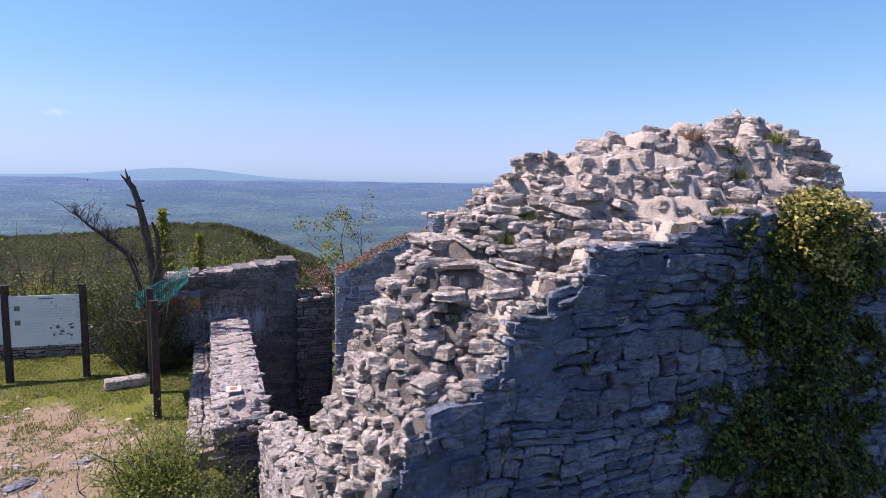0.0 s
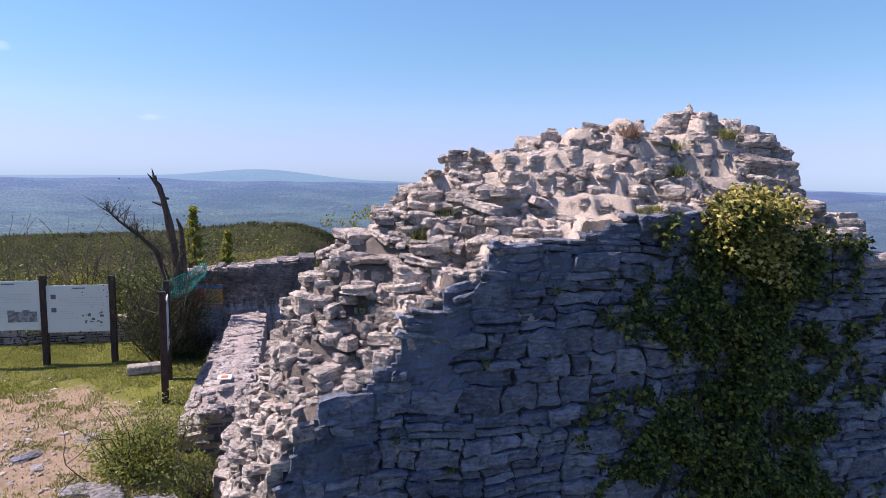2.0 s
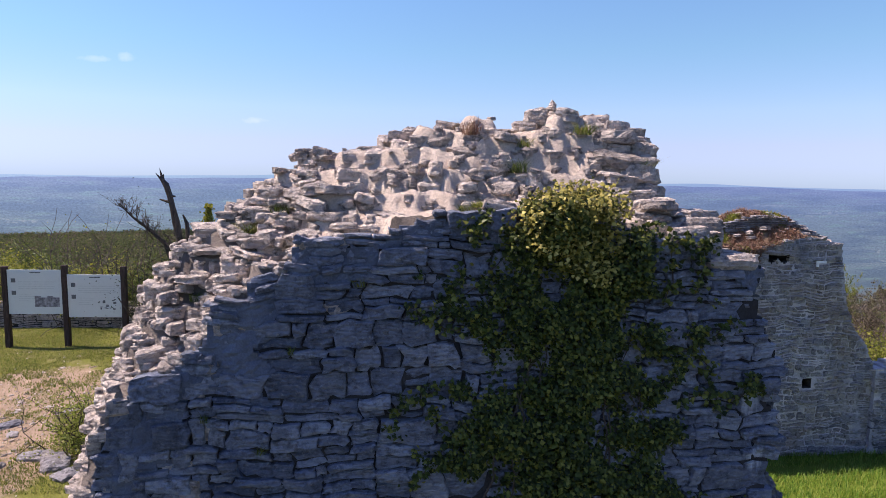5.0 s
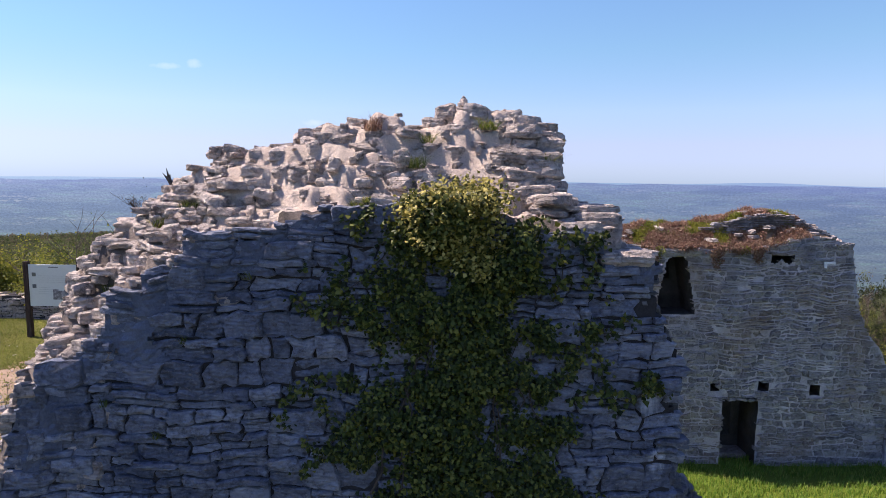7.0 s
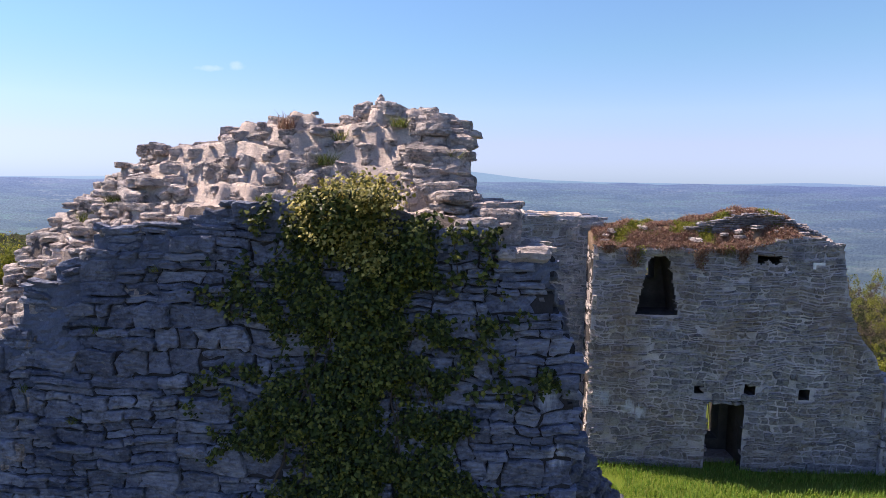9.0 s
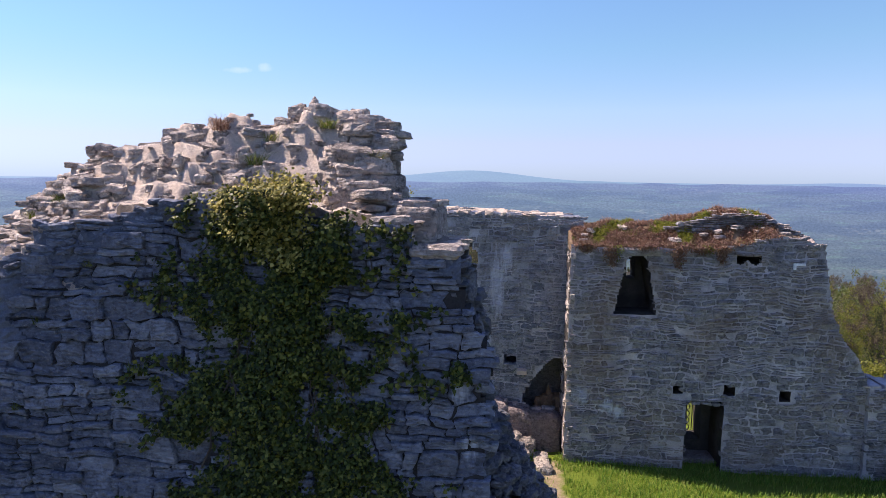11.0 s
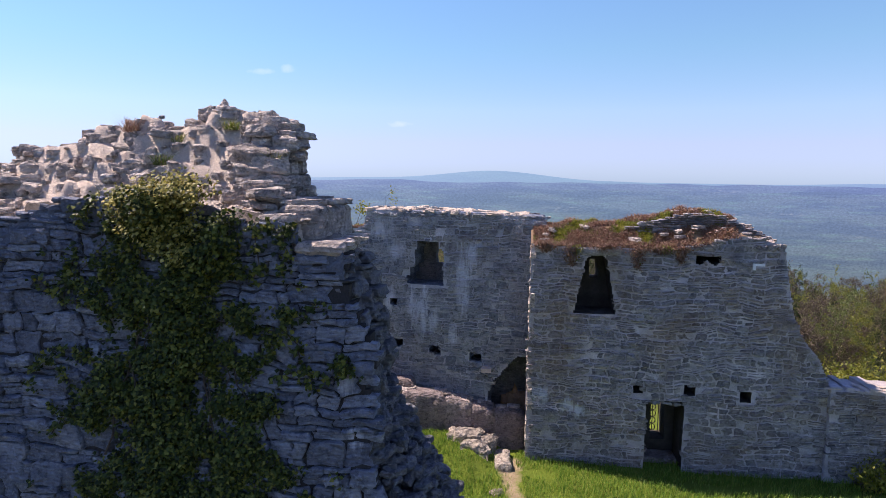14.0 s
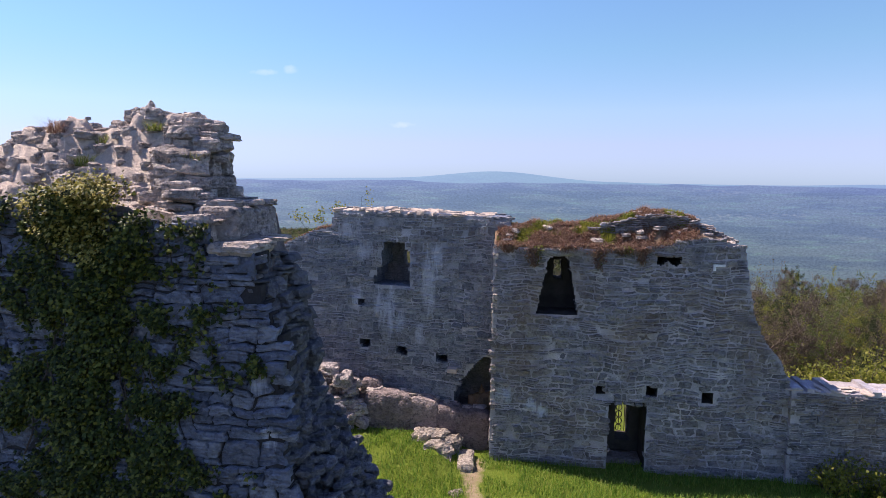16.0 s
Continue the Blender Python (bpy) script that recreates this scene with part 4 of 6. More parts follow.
def build_r():
    rng = random.Random(11)
    wall = empty("wall_east", "tall weathered stone wall with a window niche and a low doorway", "wall", kind="structure")
    front = lambda u, w: r_outline(u, w) and not r_window(u, w, False) and not r_door(u, w, False) and not r_holes(u, w)
    back = lambda u, w: r_outline(u, w) and not r_window(u, w, True) and not r_door(u, w, True)
    # Dark mortar on reveals and rear leaf paints the shade of the openings.
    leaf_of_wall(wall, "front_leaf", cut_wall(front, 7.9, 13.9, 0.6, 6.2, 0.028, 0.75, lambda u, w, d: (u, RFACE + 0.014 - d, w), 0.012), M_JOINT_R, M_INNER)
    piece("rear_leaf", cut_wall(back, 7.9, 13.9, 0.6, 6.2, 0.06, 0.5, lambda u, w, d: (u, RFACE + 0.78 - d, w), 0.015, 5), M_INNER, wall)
    rects = layout(rng, 7.86, 13.9, 0.9, 6.2, band=(0.09, 0.16), seg=(0.3, 0.8), thin=0.06, single=0.6, joint=0.026, run=(0.12, 0.34))
    lay_stones(wall, rects, front, lambda u, w, d: (u, RFACE - d, w), M_RWALL, rng, lambda u, w: abs(u - 9.0) * 0.7 + abs(w - 4.0), proud=(-0.014, 0.028), wiggle=0.10)
    piece("lintel", boulder_geo(8.84, 9.72, RFACE - 0.05, RFACE + 0.35, 5.56, 5.74, 2.0, 0.03, 0.05), M_RWALL, wall)
    # end face of the block, its sunlight put into paler stone than the front
    rects = layout(rng, 0.0, 1.2, 0.9, 5.8, band=(0.16, 0.24), single=0.5, thin=0.1)
    lay_stones(wall, rects, lambda u, w: w < 5.72 and 0.0 < u < 1.22, lambda u, w, d: (7.9 - d, RFACE + u, w), M_CORE, rng, lambda u, w: u, proud=(-0.02, 0.02), loose=0)
    return wall


build_r()


# back wall, turned a little
def b_world(u, w, d):
    a = Vector((7.95, 11.72, 0)) + (Vector((4.05, 12.32, 0)) - Vector((7.95, 11.72, 0))).normalized() * (7.95 - u)
    out = Vector((-0.152, -0.988, 0))
    return tuple(a + out * d + Vector((0, 0, w)))


def b_outline(u, w):
    top = lerp([(1.9, 5.05), (2.3, 5.2), (3.0, 5.6), (3.5, 5.8), (4.02, 5.95), (4.06, 6.33), (5.5, 6.34), (7.95, 6.27)], u)
    return u > 1.95 and w < top


def b_holes(u, w):
    left = lerp([(4.62, 5.05), (4.84, 5.05), (4.86, 5.14), (5.06, 5.16), (5.1, 5.24), (5.6, 5.3)], w)
    right = lerp([(4.62, 5.93), (5.45, 5.93), (5.47, 5.84), (5.66, 5.8)], w)
    if left < u < right and 4.62 < w < 5.66:
        return True
    if lerp([(1.7, 6.95), (2.42, 7.05), (2.5, 7.12), (2.8, 7.36), (3.05, 7.56), (3.12, 7.62), (3.15, 7.7)], w) < u and w < 3.15 and w > 1.5:
        return True
    for a, b, s in ((4.83, 3.22, 0.13), (5.75, 3.12, 0.13), (6.72, 3.04, 0.14), (4.75, 4.2, 0.09)):
        if abs(u - a) < s and abs(w - b) < s * 0.8:
            return True
    return False


def build_b():
    rng = random.Random(21)
    wall = empty("wall_north", "tall grey stone wall with pale lime streaks and a window recess", "wall", kind="structure")
    front = lambda u, w: b_outline(u, w) and not b_holes(u, w)
    back = lambda u, w: b_outline(u, w) and not (5.58 < u < 5.84 and 5.05 < w < 5.45)
    leaf_of_wall(wall, "front_leaf", cut_wall(front, 1.9, 8.1, 0.6, 6.5, 0.04, 0.7, lambda u, w, d: b_world(u, w, d - 0.014), 0.012), M_JOINT_B, M_FACE)
    # rear leaf in the shaded stone, so the recess looks dark
    piece("rear_leaf", cut_wall(back, 1.9, 8.1, 0.6, 6.5, 0.06, 0.22, lambda u, w, d: b_world(u, w, d - 0.72), 0.015, 3), M_SHADED, wall)
    rects = layout(rng, 1.9, 8.0, 0.9, 6.4, band=(0.14, 0.22), seg=(0.35, 0.8), thin=0.15, single=0.25, joint=0.018, run=(0.15, 0.38))
    lay_stones(wall, rects, front, b_world, M_BACKWALL, rng, lambda u, w: abs(u - 6.0) * 0.7 + abs(w - 4.2), proud=(-0.012, 0.024), wiggle=0.08)
    caps = slab_pool(22, 8, M_MORTAR)
    u = 4.15
    while u < 7.9:
        for d in (-0.12, -0.4, -0.68, -0.95):
            x, y, z = b_world(u + rng.uniform(-0.08, 0.08), lerp([(4.06, 6.32), (5.5, 6.33), (7.95, 6.26)], u), d)
            lay_slab(rng, caps, wall, (x, y, z + rng.uniform(-0.02, 0.025)), rng.uniform(0.28, 0.44), rng.uniform(0.4, 0.8), 4)
        u += 0.25
    ob = box_geo(-0.11, 0.11, -0.1, 0.1, -0.05, 0.05, 0.015)
    x, y, z = b_world(7.0, 2.82, 0.1)
    ob.v = [(v[0] + x, v[1] + y, v[2] + z) for v in ob.v]
    piece("corbel", ob, M_MORTAR, wall, "pale stone corbel")


build_b()


def simple_wall(name, label, x0, x1, y, thick, top, base, mat, joint, seed, loose=150, jag=0.05, cap=M_MORTAR, slab=(0.35, 0.7)):
    """A low straight wall along x, with a ragged top and stones on its front."""
    rng = random.Random(seed)
    wall = empty(name, label, "wall", kind="structure")
    inside = lambda u, w: x0 < u < x1 and w < lerp(top, u) + jag * n3(u * 4, seed)
    zt = max(t for _, t in top) + 0.15
    piece("core", cut_wall(inside, x0, x1, base, zt, 0.07, thick, lambda u, w, d: (u, y + 0.02 - d, w), 0.02, seed), joint, wall)
    rects = layout(rng, x0, x1, base, zt, band=(0.12, 0.2), joint=0.016)
    lay_stones(wall, rects, inside, lambda u, w, d: (u, y - d, w), mat, rng, lambda u, w: -w, proud=(-0.015, 0.025), loose=loose, wiggle=0.06)
    pool = slab_pool(seed, 8, cap)
    u = x0 + 0.1
    while u < x1 - 0.1:
        for k in range(max(1, int(thick / 0.28))):
            lay_slab(rng, pool, wall, (u + rng.uniform(-0.1, 0.1), y + 0.12 + k * 0.28 + rng.uniform(-0.05, 0.05), lerp(top, u) - 0.01), rng.uniform(0.24, 0.42), rng.uniform(*slab), 3)
        u += 0.26
    return wall


simple_wall("wall_low_east", "low ruined stone wall with a pale mortar top", 13.82, 18.5, 10.9, 0.8, [(13.8, 3.06), (15.0, 3.05), (18.5, 2.95)], 0.5, M_RWALL, M_JOINT_R, 31, slab=(0.15, 0.32))
simple_wall("wall_back_west", "grey ruined stone wall with a level broken top", -1.5, 1.3, 13.6, 0.9, [(-1.5, 4.95), (0, 5.1), (1.25, 5.28)], 1.0, M_OLD, M_OLD, 32, cap=M_LOW, slab=(0.2, 0.45))
simple_wall("wall_back_link", "lower ruined wall with dry moss on top", 1.3, 2.1, 13.45, 1.3, [(1.3, 4.4), (2.1, 4.5)], 1.0, M_OLD, M_INNER, 33)
simple_wall("wall_terrace", "low dry stone wall along the terrace edge", -9.0, -1.5, 14.6, 0.6, [(-9.0, 3.85), (-1.5, 3.8)], 2.6, M_LOW, M_JOINT, 34)


def build_low_wall():
    """The low wall that runs away from the camera beside the terrace."""
    rng = random.Random(41)
    wall = empty("wall_low_west", "low rubble wall with a pale mortared top beside the terrace", "wall", kind="structure")
    g = Geo()
    y0, y1 = 8.15, 13.5
    n = 90
    prof = [(-0.80, 2.8), (-0.78, 3.54), (-0.48, 3.57), (-0.46, 4.03), (-0.1, 4.08), (0.23, 4.03), (0.26, 1.0)]
    for i in range(n + 1):
        y = y0 + (y1 - y0) * i / n
        drop = 0.2 * smooth01(0.4, 0.0, y - y0)
        for k, (x, z) in enumerate(prof):
            zz = z - drop * (1 if k in (3, 4, 5) else 0.4 if k in (1, 2) else 0)
            g.v.append((x + 0.025 * n3(y * 3, k * 5.0) + 0.02 * n3(y * 9, k * 3.0), y, zz + 0.03 * n3(y * 4, k * 2.0, 3)))
    p = len(prof)
    for i in range(n):
        for k in range(p - 1):
            g.f.append((i * p + k, (i + 1) * p + k, (i + 1) * p + k + 1, i * p + k + 1))
    g.f.append(tuple(range(p)))
    piece("core", g, M_LOW_MORTAR, wall, "pale pinkish mortar")
    drop = lambda y: 0.2 * smooth01(0.4, 0.0, y - y0)
    pool = slab_pool(42, 10, M_LOW)
    for i in range(230):
        y = y0 + 0.5 + 5.6 * rng.random() ** 1.3
        lay_slab(rng, pool, wall, (rng.uniform(-0.38, 0.16), y, 4.065 - drop(y) + rng.uniform(-0.02, 0.008)), rng.uniform(0.12, 0.34), rng.uniform(0.3, 0.45), 3)
    for i in range(40):
        y = y0 + 0.35 * rng.random()
        lay_slab(rng, pool, wall, (rng.uniform(-0.45, 0.22), y, 4.06 - drop(y) - 0.12 * rng.random()), rng.uniform(0.16, 0.32), rng.uniform(0.7, 1.1), 8)
    rects = layout(rng, y0 + 0.1, y1, -0.83, -0.5, band=(0.13, 0.2), seg=(0.2, 0.5), single=0.6, thin=0.05, joint=0.025, run=(0.14, 0.34))
    lay_stones(wall, rects, lambda u, w: -0.83 < w < -0.5, lambda u, w, d: (w, u, 3.59 + d - drop(u) * 0.4), M_LOW, rng, lambda u, w: u, proud=(0.0, 0.04), wiggle=0.04, loose=60)
    rects = layout(rng, y0 + 0.1, y1, 3.6, 4.08, band=(0.1, 0.18), joint=0.02, run=(0.14, 0.34))
    lay_stones(wall, rects, lambda u, w: w < 4.06 - drop(u), lambda u, w, d: (-0.49 - d, u, w), M_LOW, rng, lambda u, w: u, proud=(-0.01, 0.03), wiggle=0.04, loose=60)
    rects = layout(rng, y0 + 0.1, y1, 2.8, 3.6, band=(0.12, 0.2), joint=0.02, run=(0.14, 0.34))
    lay_stones(wall, rects, lambda u, w: w < 3.58 - drop(u) * 0.4, lambda u, w, d: (-0.81 - d, u, w), M_LOW, rng, lambda u, w: u, proud=(-0.01, 0.03), wiggle=0.04, loose=0)
    # broken near end, darker stone standing in for its shade
    rects = layout(rng, -0.8, 0.3, 2.6, 4.2, band=(0.14, 0.2), joint=0.02)
    lay_stones(wall, rects, lambda u, w: w < (3.9 if u > -0.48 else 3.45) and -0.82 < u < 0.27, lambda u, w, d: (u, y0 - d, w), M_SHADED, rng, lambda u, w: -w, proud=(-0.02, 0.08), loose=60)


build_low_wall()


def build_link_rubble():
    """Broken masonry between the low wall's end and the main wall."""
    rng = random.Random(45)
    wall = empty("wall_link_rubble", "broken pale rubble joining the low wall and the main wall", "wall", kind="structure")
    top = lambda x, y: lerp([(4.6, 4.6), (5.4, 4.45), (6.2, 4.3), (7.0, 4.05), (8.1, 3.85)], y) + 0.1 * n3(x * 4, y * 4, 3)
    g = Geo()
    nx, ny = 12, 60
    for i in range(nx + 1):
        for k in range(ny + 1):
            x, y = 0.12 + 0.45 * i / nx, 4.5 + 3.6 * k / ny
            g.v.append((x, y, top(x, y) - 0.05 + 0.03 * n3(x * 14, y * 14, 2)))
    row = ny + 1
    for i in range(nx):
        for k in range(ny):
            g.f.append((i * row + k, (i + 1) * row + k, (i + 1) * row + k + 1, i * row + k + 1))
    edge = [i * row for i in range(nx + 1)] + [nx * row + k for k in range(1, row)] + [i * row + ny for i in range(nx - 1, -1, -1)] + [k for k in range(ny - 1, 0, -1)]
    k0 = len(g.v)
    g.v += [(g.v[e][0], g.v[e][1], 0.9) for e in edge]
    for a in range(len(edge)):
        b = (a + 1) % len(edge)
        g.f.append((edge[b], edge[a], k0 + a, k0 + b))
    piece("core", g, M_FILL, wall, "loose pale rubble and mortar")
    pool = slab_pool(46, 14, M_CORE)
    placed = []
    for i in range(1200):
        x, y, s = rng.uniform(0.16, 0.56), rng.uniform(4.75, 8.1), rng.choice((0.12, 0.17, 0.22, 0.3, 0.36))
        if len(placed) >= 170 or any((x - a) ** 2 + (y - b) ** 2 < (0.27 * (s + c)) ** 2 for a, b, c in placed):
            continue
        placed.append((x, y, s))
        lay_slab(rng, pool, wall, (x, y, top(x, y) + rng.uniform(-0.04, 0.02)), s, rng.uniform(0.6, 1.1), 9)
    # stones of its western side
    rects = layout(rng, 4.7, 8.1, 2.8, 4.5, band=(0.1, 0.18), joint=0.02, run=(0.14, 0.36))
    lay_stones(wall, rects, lambda u, w: w < top(0.12, u) - 0.04, lambda u, w, d: (0.13 - d, u, w), M_LOW, rng, lambda u, w: -w, proud=(-0.01, 0.06), wiggle=0.05, loose=80)


build_link_rubble()


# ---------------------------------------------------------------- ivy
def leaf_quad(geo, rng, p, normal, size, droop=0.4):
    n = Vector(normal).normalized()
    up = Vector((0, 0, -1)) * droop + Vector((rng.uniform(-1, 1), rng.uniform(-1, 1), rng.uniform(-1, 1)))
    t = (up - n * up.dot(n))
    t = t.normalized() if t.length > 1e-3 else n.orthogonal().normalized()
    b = n.cross(t)
    p = Vector(p)
    k = len(geo.v)
    fold = n * size * 0.12
    geo.v += [p - t * size * 0.1, p + b * size * 0.5 + t * size * 0.2 - fold, p + t * size * 0.95, p - b * size * 0.5 + t * size * 0.2 - fold]
    geo.f += [(k, k + 1, k + 2), (k, k + 2, k + 3)]


def ivy_density(x, z):
    """How thick the ivy stands on the face."""
    c = lerp([(3.8, 4.4), (4.6, 4.5), (5.2, 4.54), (5.8, 4.56), (6.4, 4.5), (7.0, 4.45)], z)
    half = lerp([(3.8, 1.6), (4.6, 1.62), (5.2, 1.5), (5.8, 1.32), (6.3, 1.08), (6.6, 0.88), (6.9, 0.6), (7.05, 0.4)], z)
    d = abs(x - c) / half
    return 1.04 - d + 0.75 * n3(x * 1.7, z * 1.7, 8) + 0.6 * n3(x * 4.5, z * 4.5, 3)


def build_ivy():
    rng = random.Random(51)
    plant = empty("ivy", "dense dark green ivy hanging on the wall with sunlit yellow tips", "ivy")
    g, young, stems = Geo(), Geo(), Geo()
    n = 0
    while n < 27000:
        x, z = rng.uniform(2.9, 6.2), rng.uniform(3.5, 7.0)
        d = ivy_density(x, z)
        if rng.random() > smooth01(0.3, 0.9, d):
            continue
        thick = 0.03 + 0.18 * smooth01(0.5, 1.2, d) + 0.06 * smooth01(6.3, 6.9, z)
        y = FACE - 0.03 - rng.random() ** 0.7 * thick
        leaf_quad(g, rng, (x, y, z), (rng.gauss(0, 0.6), -0.8, rng.gauss(0.5, 0.7)), rng.uniform(0.024, 0.05))
        n += 1
    # sprigs with young leaves, some lying on the wall top, most hanging over its edge
    for _ in range(105):
        x0 = max(3.85, min(4.98, rng.gauss(4.5, 0.2)))
        low = smooth01(3.8, 4.7, x0) * smooth01(5.1, 4.8, x0)
        y0 = FACE + rng.uniform(-0.25, 0.1)
        if y0 > FACE - 0.02:
            z0 = 6.93 + rng.uniform(0.0, 0.14) * low
        else:
            z0 = 6.98 - 0.02 - rng.random() ** 1.3 * (0.16 + 0.42 * low)
        for _ in range(40):
            p = (x0 + rng.gauss(0, 0.06), y0 + rng.gauss(0, 0.03), z0 + rng.gauss(0, 0.055))
            leaf_quad(young, rng, p, (rng.gauss(-0.3, 0.6), rng.gauss(-0.7, 0.5), rng.gauss(0.8, 0.4)), rng.uniform(0.022, 0.046))
    # thin runners creeping out over the stones
    for x0, z0, dx, dz in ((5.3, 6.66, 0.33, 0.0), (5.36, 6.68, -0.05, -0.5), (5.62, 6.66, -0.06, -0.4), (5.4, 5.7, 0.5, 0.28), (5.5, 5.3, 0.72, 0.06), (5.6, 5.75, 0.2, -0.5),
                           (3.75, 6.88, -0.12, -0.15), (3.6, 6.4, -0.18, -0.3), (3.55, 5.9, -0.4, 0.2), (3.4, 5.5, -0.35, -0.3), (3.5, 5.0, -0.3, -0.4), (4.0, 6.6, -0.5, -0.45)):
        pts = [(x0 + dx * i / 6 + rng.gauss(0, 0.02), FACE - 0.035, z0 + dz * i / 6 + rng.gauss(0, 0.025)) for i in range(7)]
        tube(stems, pts, [0.006] * 7, 4)
        for p in pts:
            for _ in range(11):
                leaf_quad(g, rng, (p[0] + rng.gauss(0, 0.035), p[1] - 0.03 * rng.random(), p[2] + rng.gauss(0, 0.03)), (rng.gauss(0, 0.6), -0.8, rng.gauss(0.5, 0.7)), rng.uniform(0.028, 0.06))
    for i in range(12):
        x, z = rng.uniform(3.6, 5.4), rng.uniform(4.0, 5.0)
        pts = []
        for k in range(9):
            pts.append((x, FACE - 0.04 - 0.03 * rng.random(), z))
            x, z = x + rng.gauss(0, 0.06) + (4.6 - x) * 0.04, z + rng.uniform(0.08, 0.24)
        tube(stems, pts, [0.010 - 0.0008 * k for k in range(9)], 5)
    piece("leaves", g, M_IVY, plant, kind="stuff")
    piece("young_leaves", young, M_IVY_YOUNG_LIT, plant, "yellow-green sunlit young leaves", kind="stuff")
    piece("runner_tangle", stems, M_BARK, plant, "thin brown runners", kind="stuff")


build_ivy()


# ---------------------------------------------------------------- information boards
M_BOARD = plain("sign_board", (0.60, 0.65, 0.62), 0.5, 0.03)
M_INK = plain("sign_ink", (0.12, 0.13, 0.13), 0.6)
M_GREY_INK = plain("sign_pale_ink", (0.50, 0.55, 0.53), 0.6)
M_PHOTO = plain("sign_photo", (0.22, 0.22, 0.23), 0.6, 0.8, 14)


def build_stand(label, posts, panels, z_top, zs, picture_first):
    """Posts in a row with flat printed panels between them, all in one plane."""
    stand = empty("information_stand", label, "sign")
    a, b = Vector((*posts[0], 0)), Vector((*posts[-1], 0))
    way = (b - a).normalized()
    out = Vector((way.y, -way.x, 0))
    w = 0.055
    for px, py in posts:
        g = Geo()
        base = ground_z(px, py) - 0.25
        box_geo(-w, w, -w, w, base, z_top + random.Random(px).uniform(-0.03, 0.03), 0.012, g)
        turn = math.atan2(way.y, way.x)
        c, s = math.cos(turn), math.sin(turn)
        g.v = [(px + v[0] * c - v[1] * s, py + v[0] * s + v[1] * c, v[2]) for v in g.v]
        piece("post", g, M_POST, stand, "dark stained wooden post")

    def flat(name, u0, u1, z0, z1, off, mat, parent, thick=0.004):
        g = box_geo(u0, u1, -thick, 0, z0, z1, 0)
        g.v = [tuple(a + way * v[0] + out * (off - v[1]) + Vector((0, 0, v[2]))) for v in g.v]
        return piece(name, g, mat, parent)

    for k, (p, q) in enumerate(panels):
        u0 = (Vector((*posts[p], 0)) - a).length + w + 0.005
        u1 = (Vector((*posts[q], 0)) - a).length - w - 0.005
        z0, z1 = zs[k]
        board = flat("panel", u0, u1, z0, z1, 0.01, M_BOARD, stand, 0.02)
        L, hgt = u1 - u0, z1 - z0
        rng = random.Random(k + 3)
        # heading, two icons, lines of print and a picture
        flat("heading", u0 + L * 0.42, u0 + L * 0.62, z1 - 0.07, z1 - 0.05, 0.032, M_INK, board)
        for row in (0.24, 0.52):
            flat("icon", u0 + L * 0.07, u0 + L * 0.15, z1 - hgt * row - 0.045, z1 - hgt * row + 0.045, 0.032, M_INK, board)
            for i in range(4):
                zz = z1 - hgt * (row + 0.03 + i * 0.05)
                stop = 0.92 if row < 0.4 else 0.5
                flat("text_line", u0 + L * 0.2, u0 + L * (stop - rng.uniform(0, 0.1)), zz - 0.005, zz + 0.005, 0.0315, M_GREY_INK, board)
        cx = u0 + L * 0.72
        if k == picture_first:
            for i in range(4):
                flat("picture", cx - 0.26 + i * 0.13, cx - 0.15 + i * 0.13 + 0.02, z0 + 0.16, z0 + 0.40 - 0.03 * (i % 2), 0.032 + i * 0.0005, M_PHOTO, board)
        else:
            for i in range(14):
                x0, zz = cx + rng.uniform(-0.2, 0.18), z0 + rng.uniform(0.14, 0.42)
                flat("sketch_line", x0, x0 + rng.uniform(0.02, 0.07), zz, zz + rng.uniform(0.01, 0.05), 0.032 + i * 0.0004, M_INK, board)
    return stand


build_stand("row of dark wooden posts carrying two pale information panels", ((-5.24, 12.83), (-3.99, 12.80), (-2.74, 12.77)), ((0, 1), (1, 2)), 5.07, ((4.0, 4.98), (3.93, 4.88)), 0)
build_stand("two dark wooden posts with a pale information panel beside the wall", ((-1.32, 10.2), (-1.49, 11.5)), ((0, 1),), 5.17, ((3.95, 4.9),), 1)


def tourist_board():
    """The coloured board on the back wall."""
    y = 13.52
    cols = {"blue": plain("print_blue", (0.04, 0.22, 0.48)), "red": plain("print_red", (0.34, 0.075, 0.04)), "yellow": plain("print_yellow", (0.42, 0.28, 0.04)), "dark": M_PHOTO}
    b = thing("wall_sign", box_geo(-1.32, -0.70, y - 0.015, y + 0.02, 4.25, 4.70, 0.003), cols["red"], "colourful blue, red and yellow notice board on the wall", "sign")
    piece("heading_band", box_geo(-1.31, -0.71, y - 0.02, y - 0.016, 4.62, 4.69), cols["blue"], b, "blue band")
    piece("yellow_field", box_geo(-1.08, -0.71, y - 0.02, y - 0.016, 4.27, 4.61), cols["yellow"], b, "yellow field")
    for i, (u, z) in enumerate(((-1.06, 4.51), (-0.88, 4.51), (-1.06, 4.40), (-1.06, 4.29), (-0.88, 4.29))):
        piece("picture", box_geo(u, u + 0.15, y - 0.025, y - 0.021, z, z + 0.08), cols["dark"], b)


tourist_board()

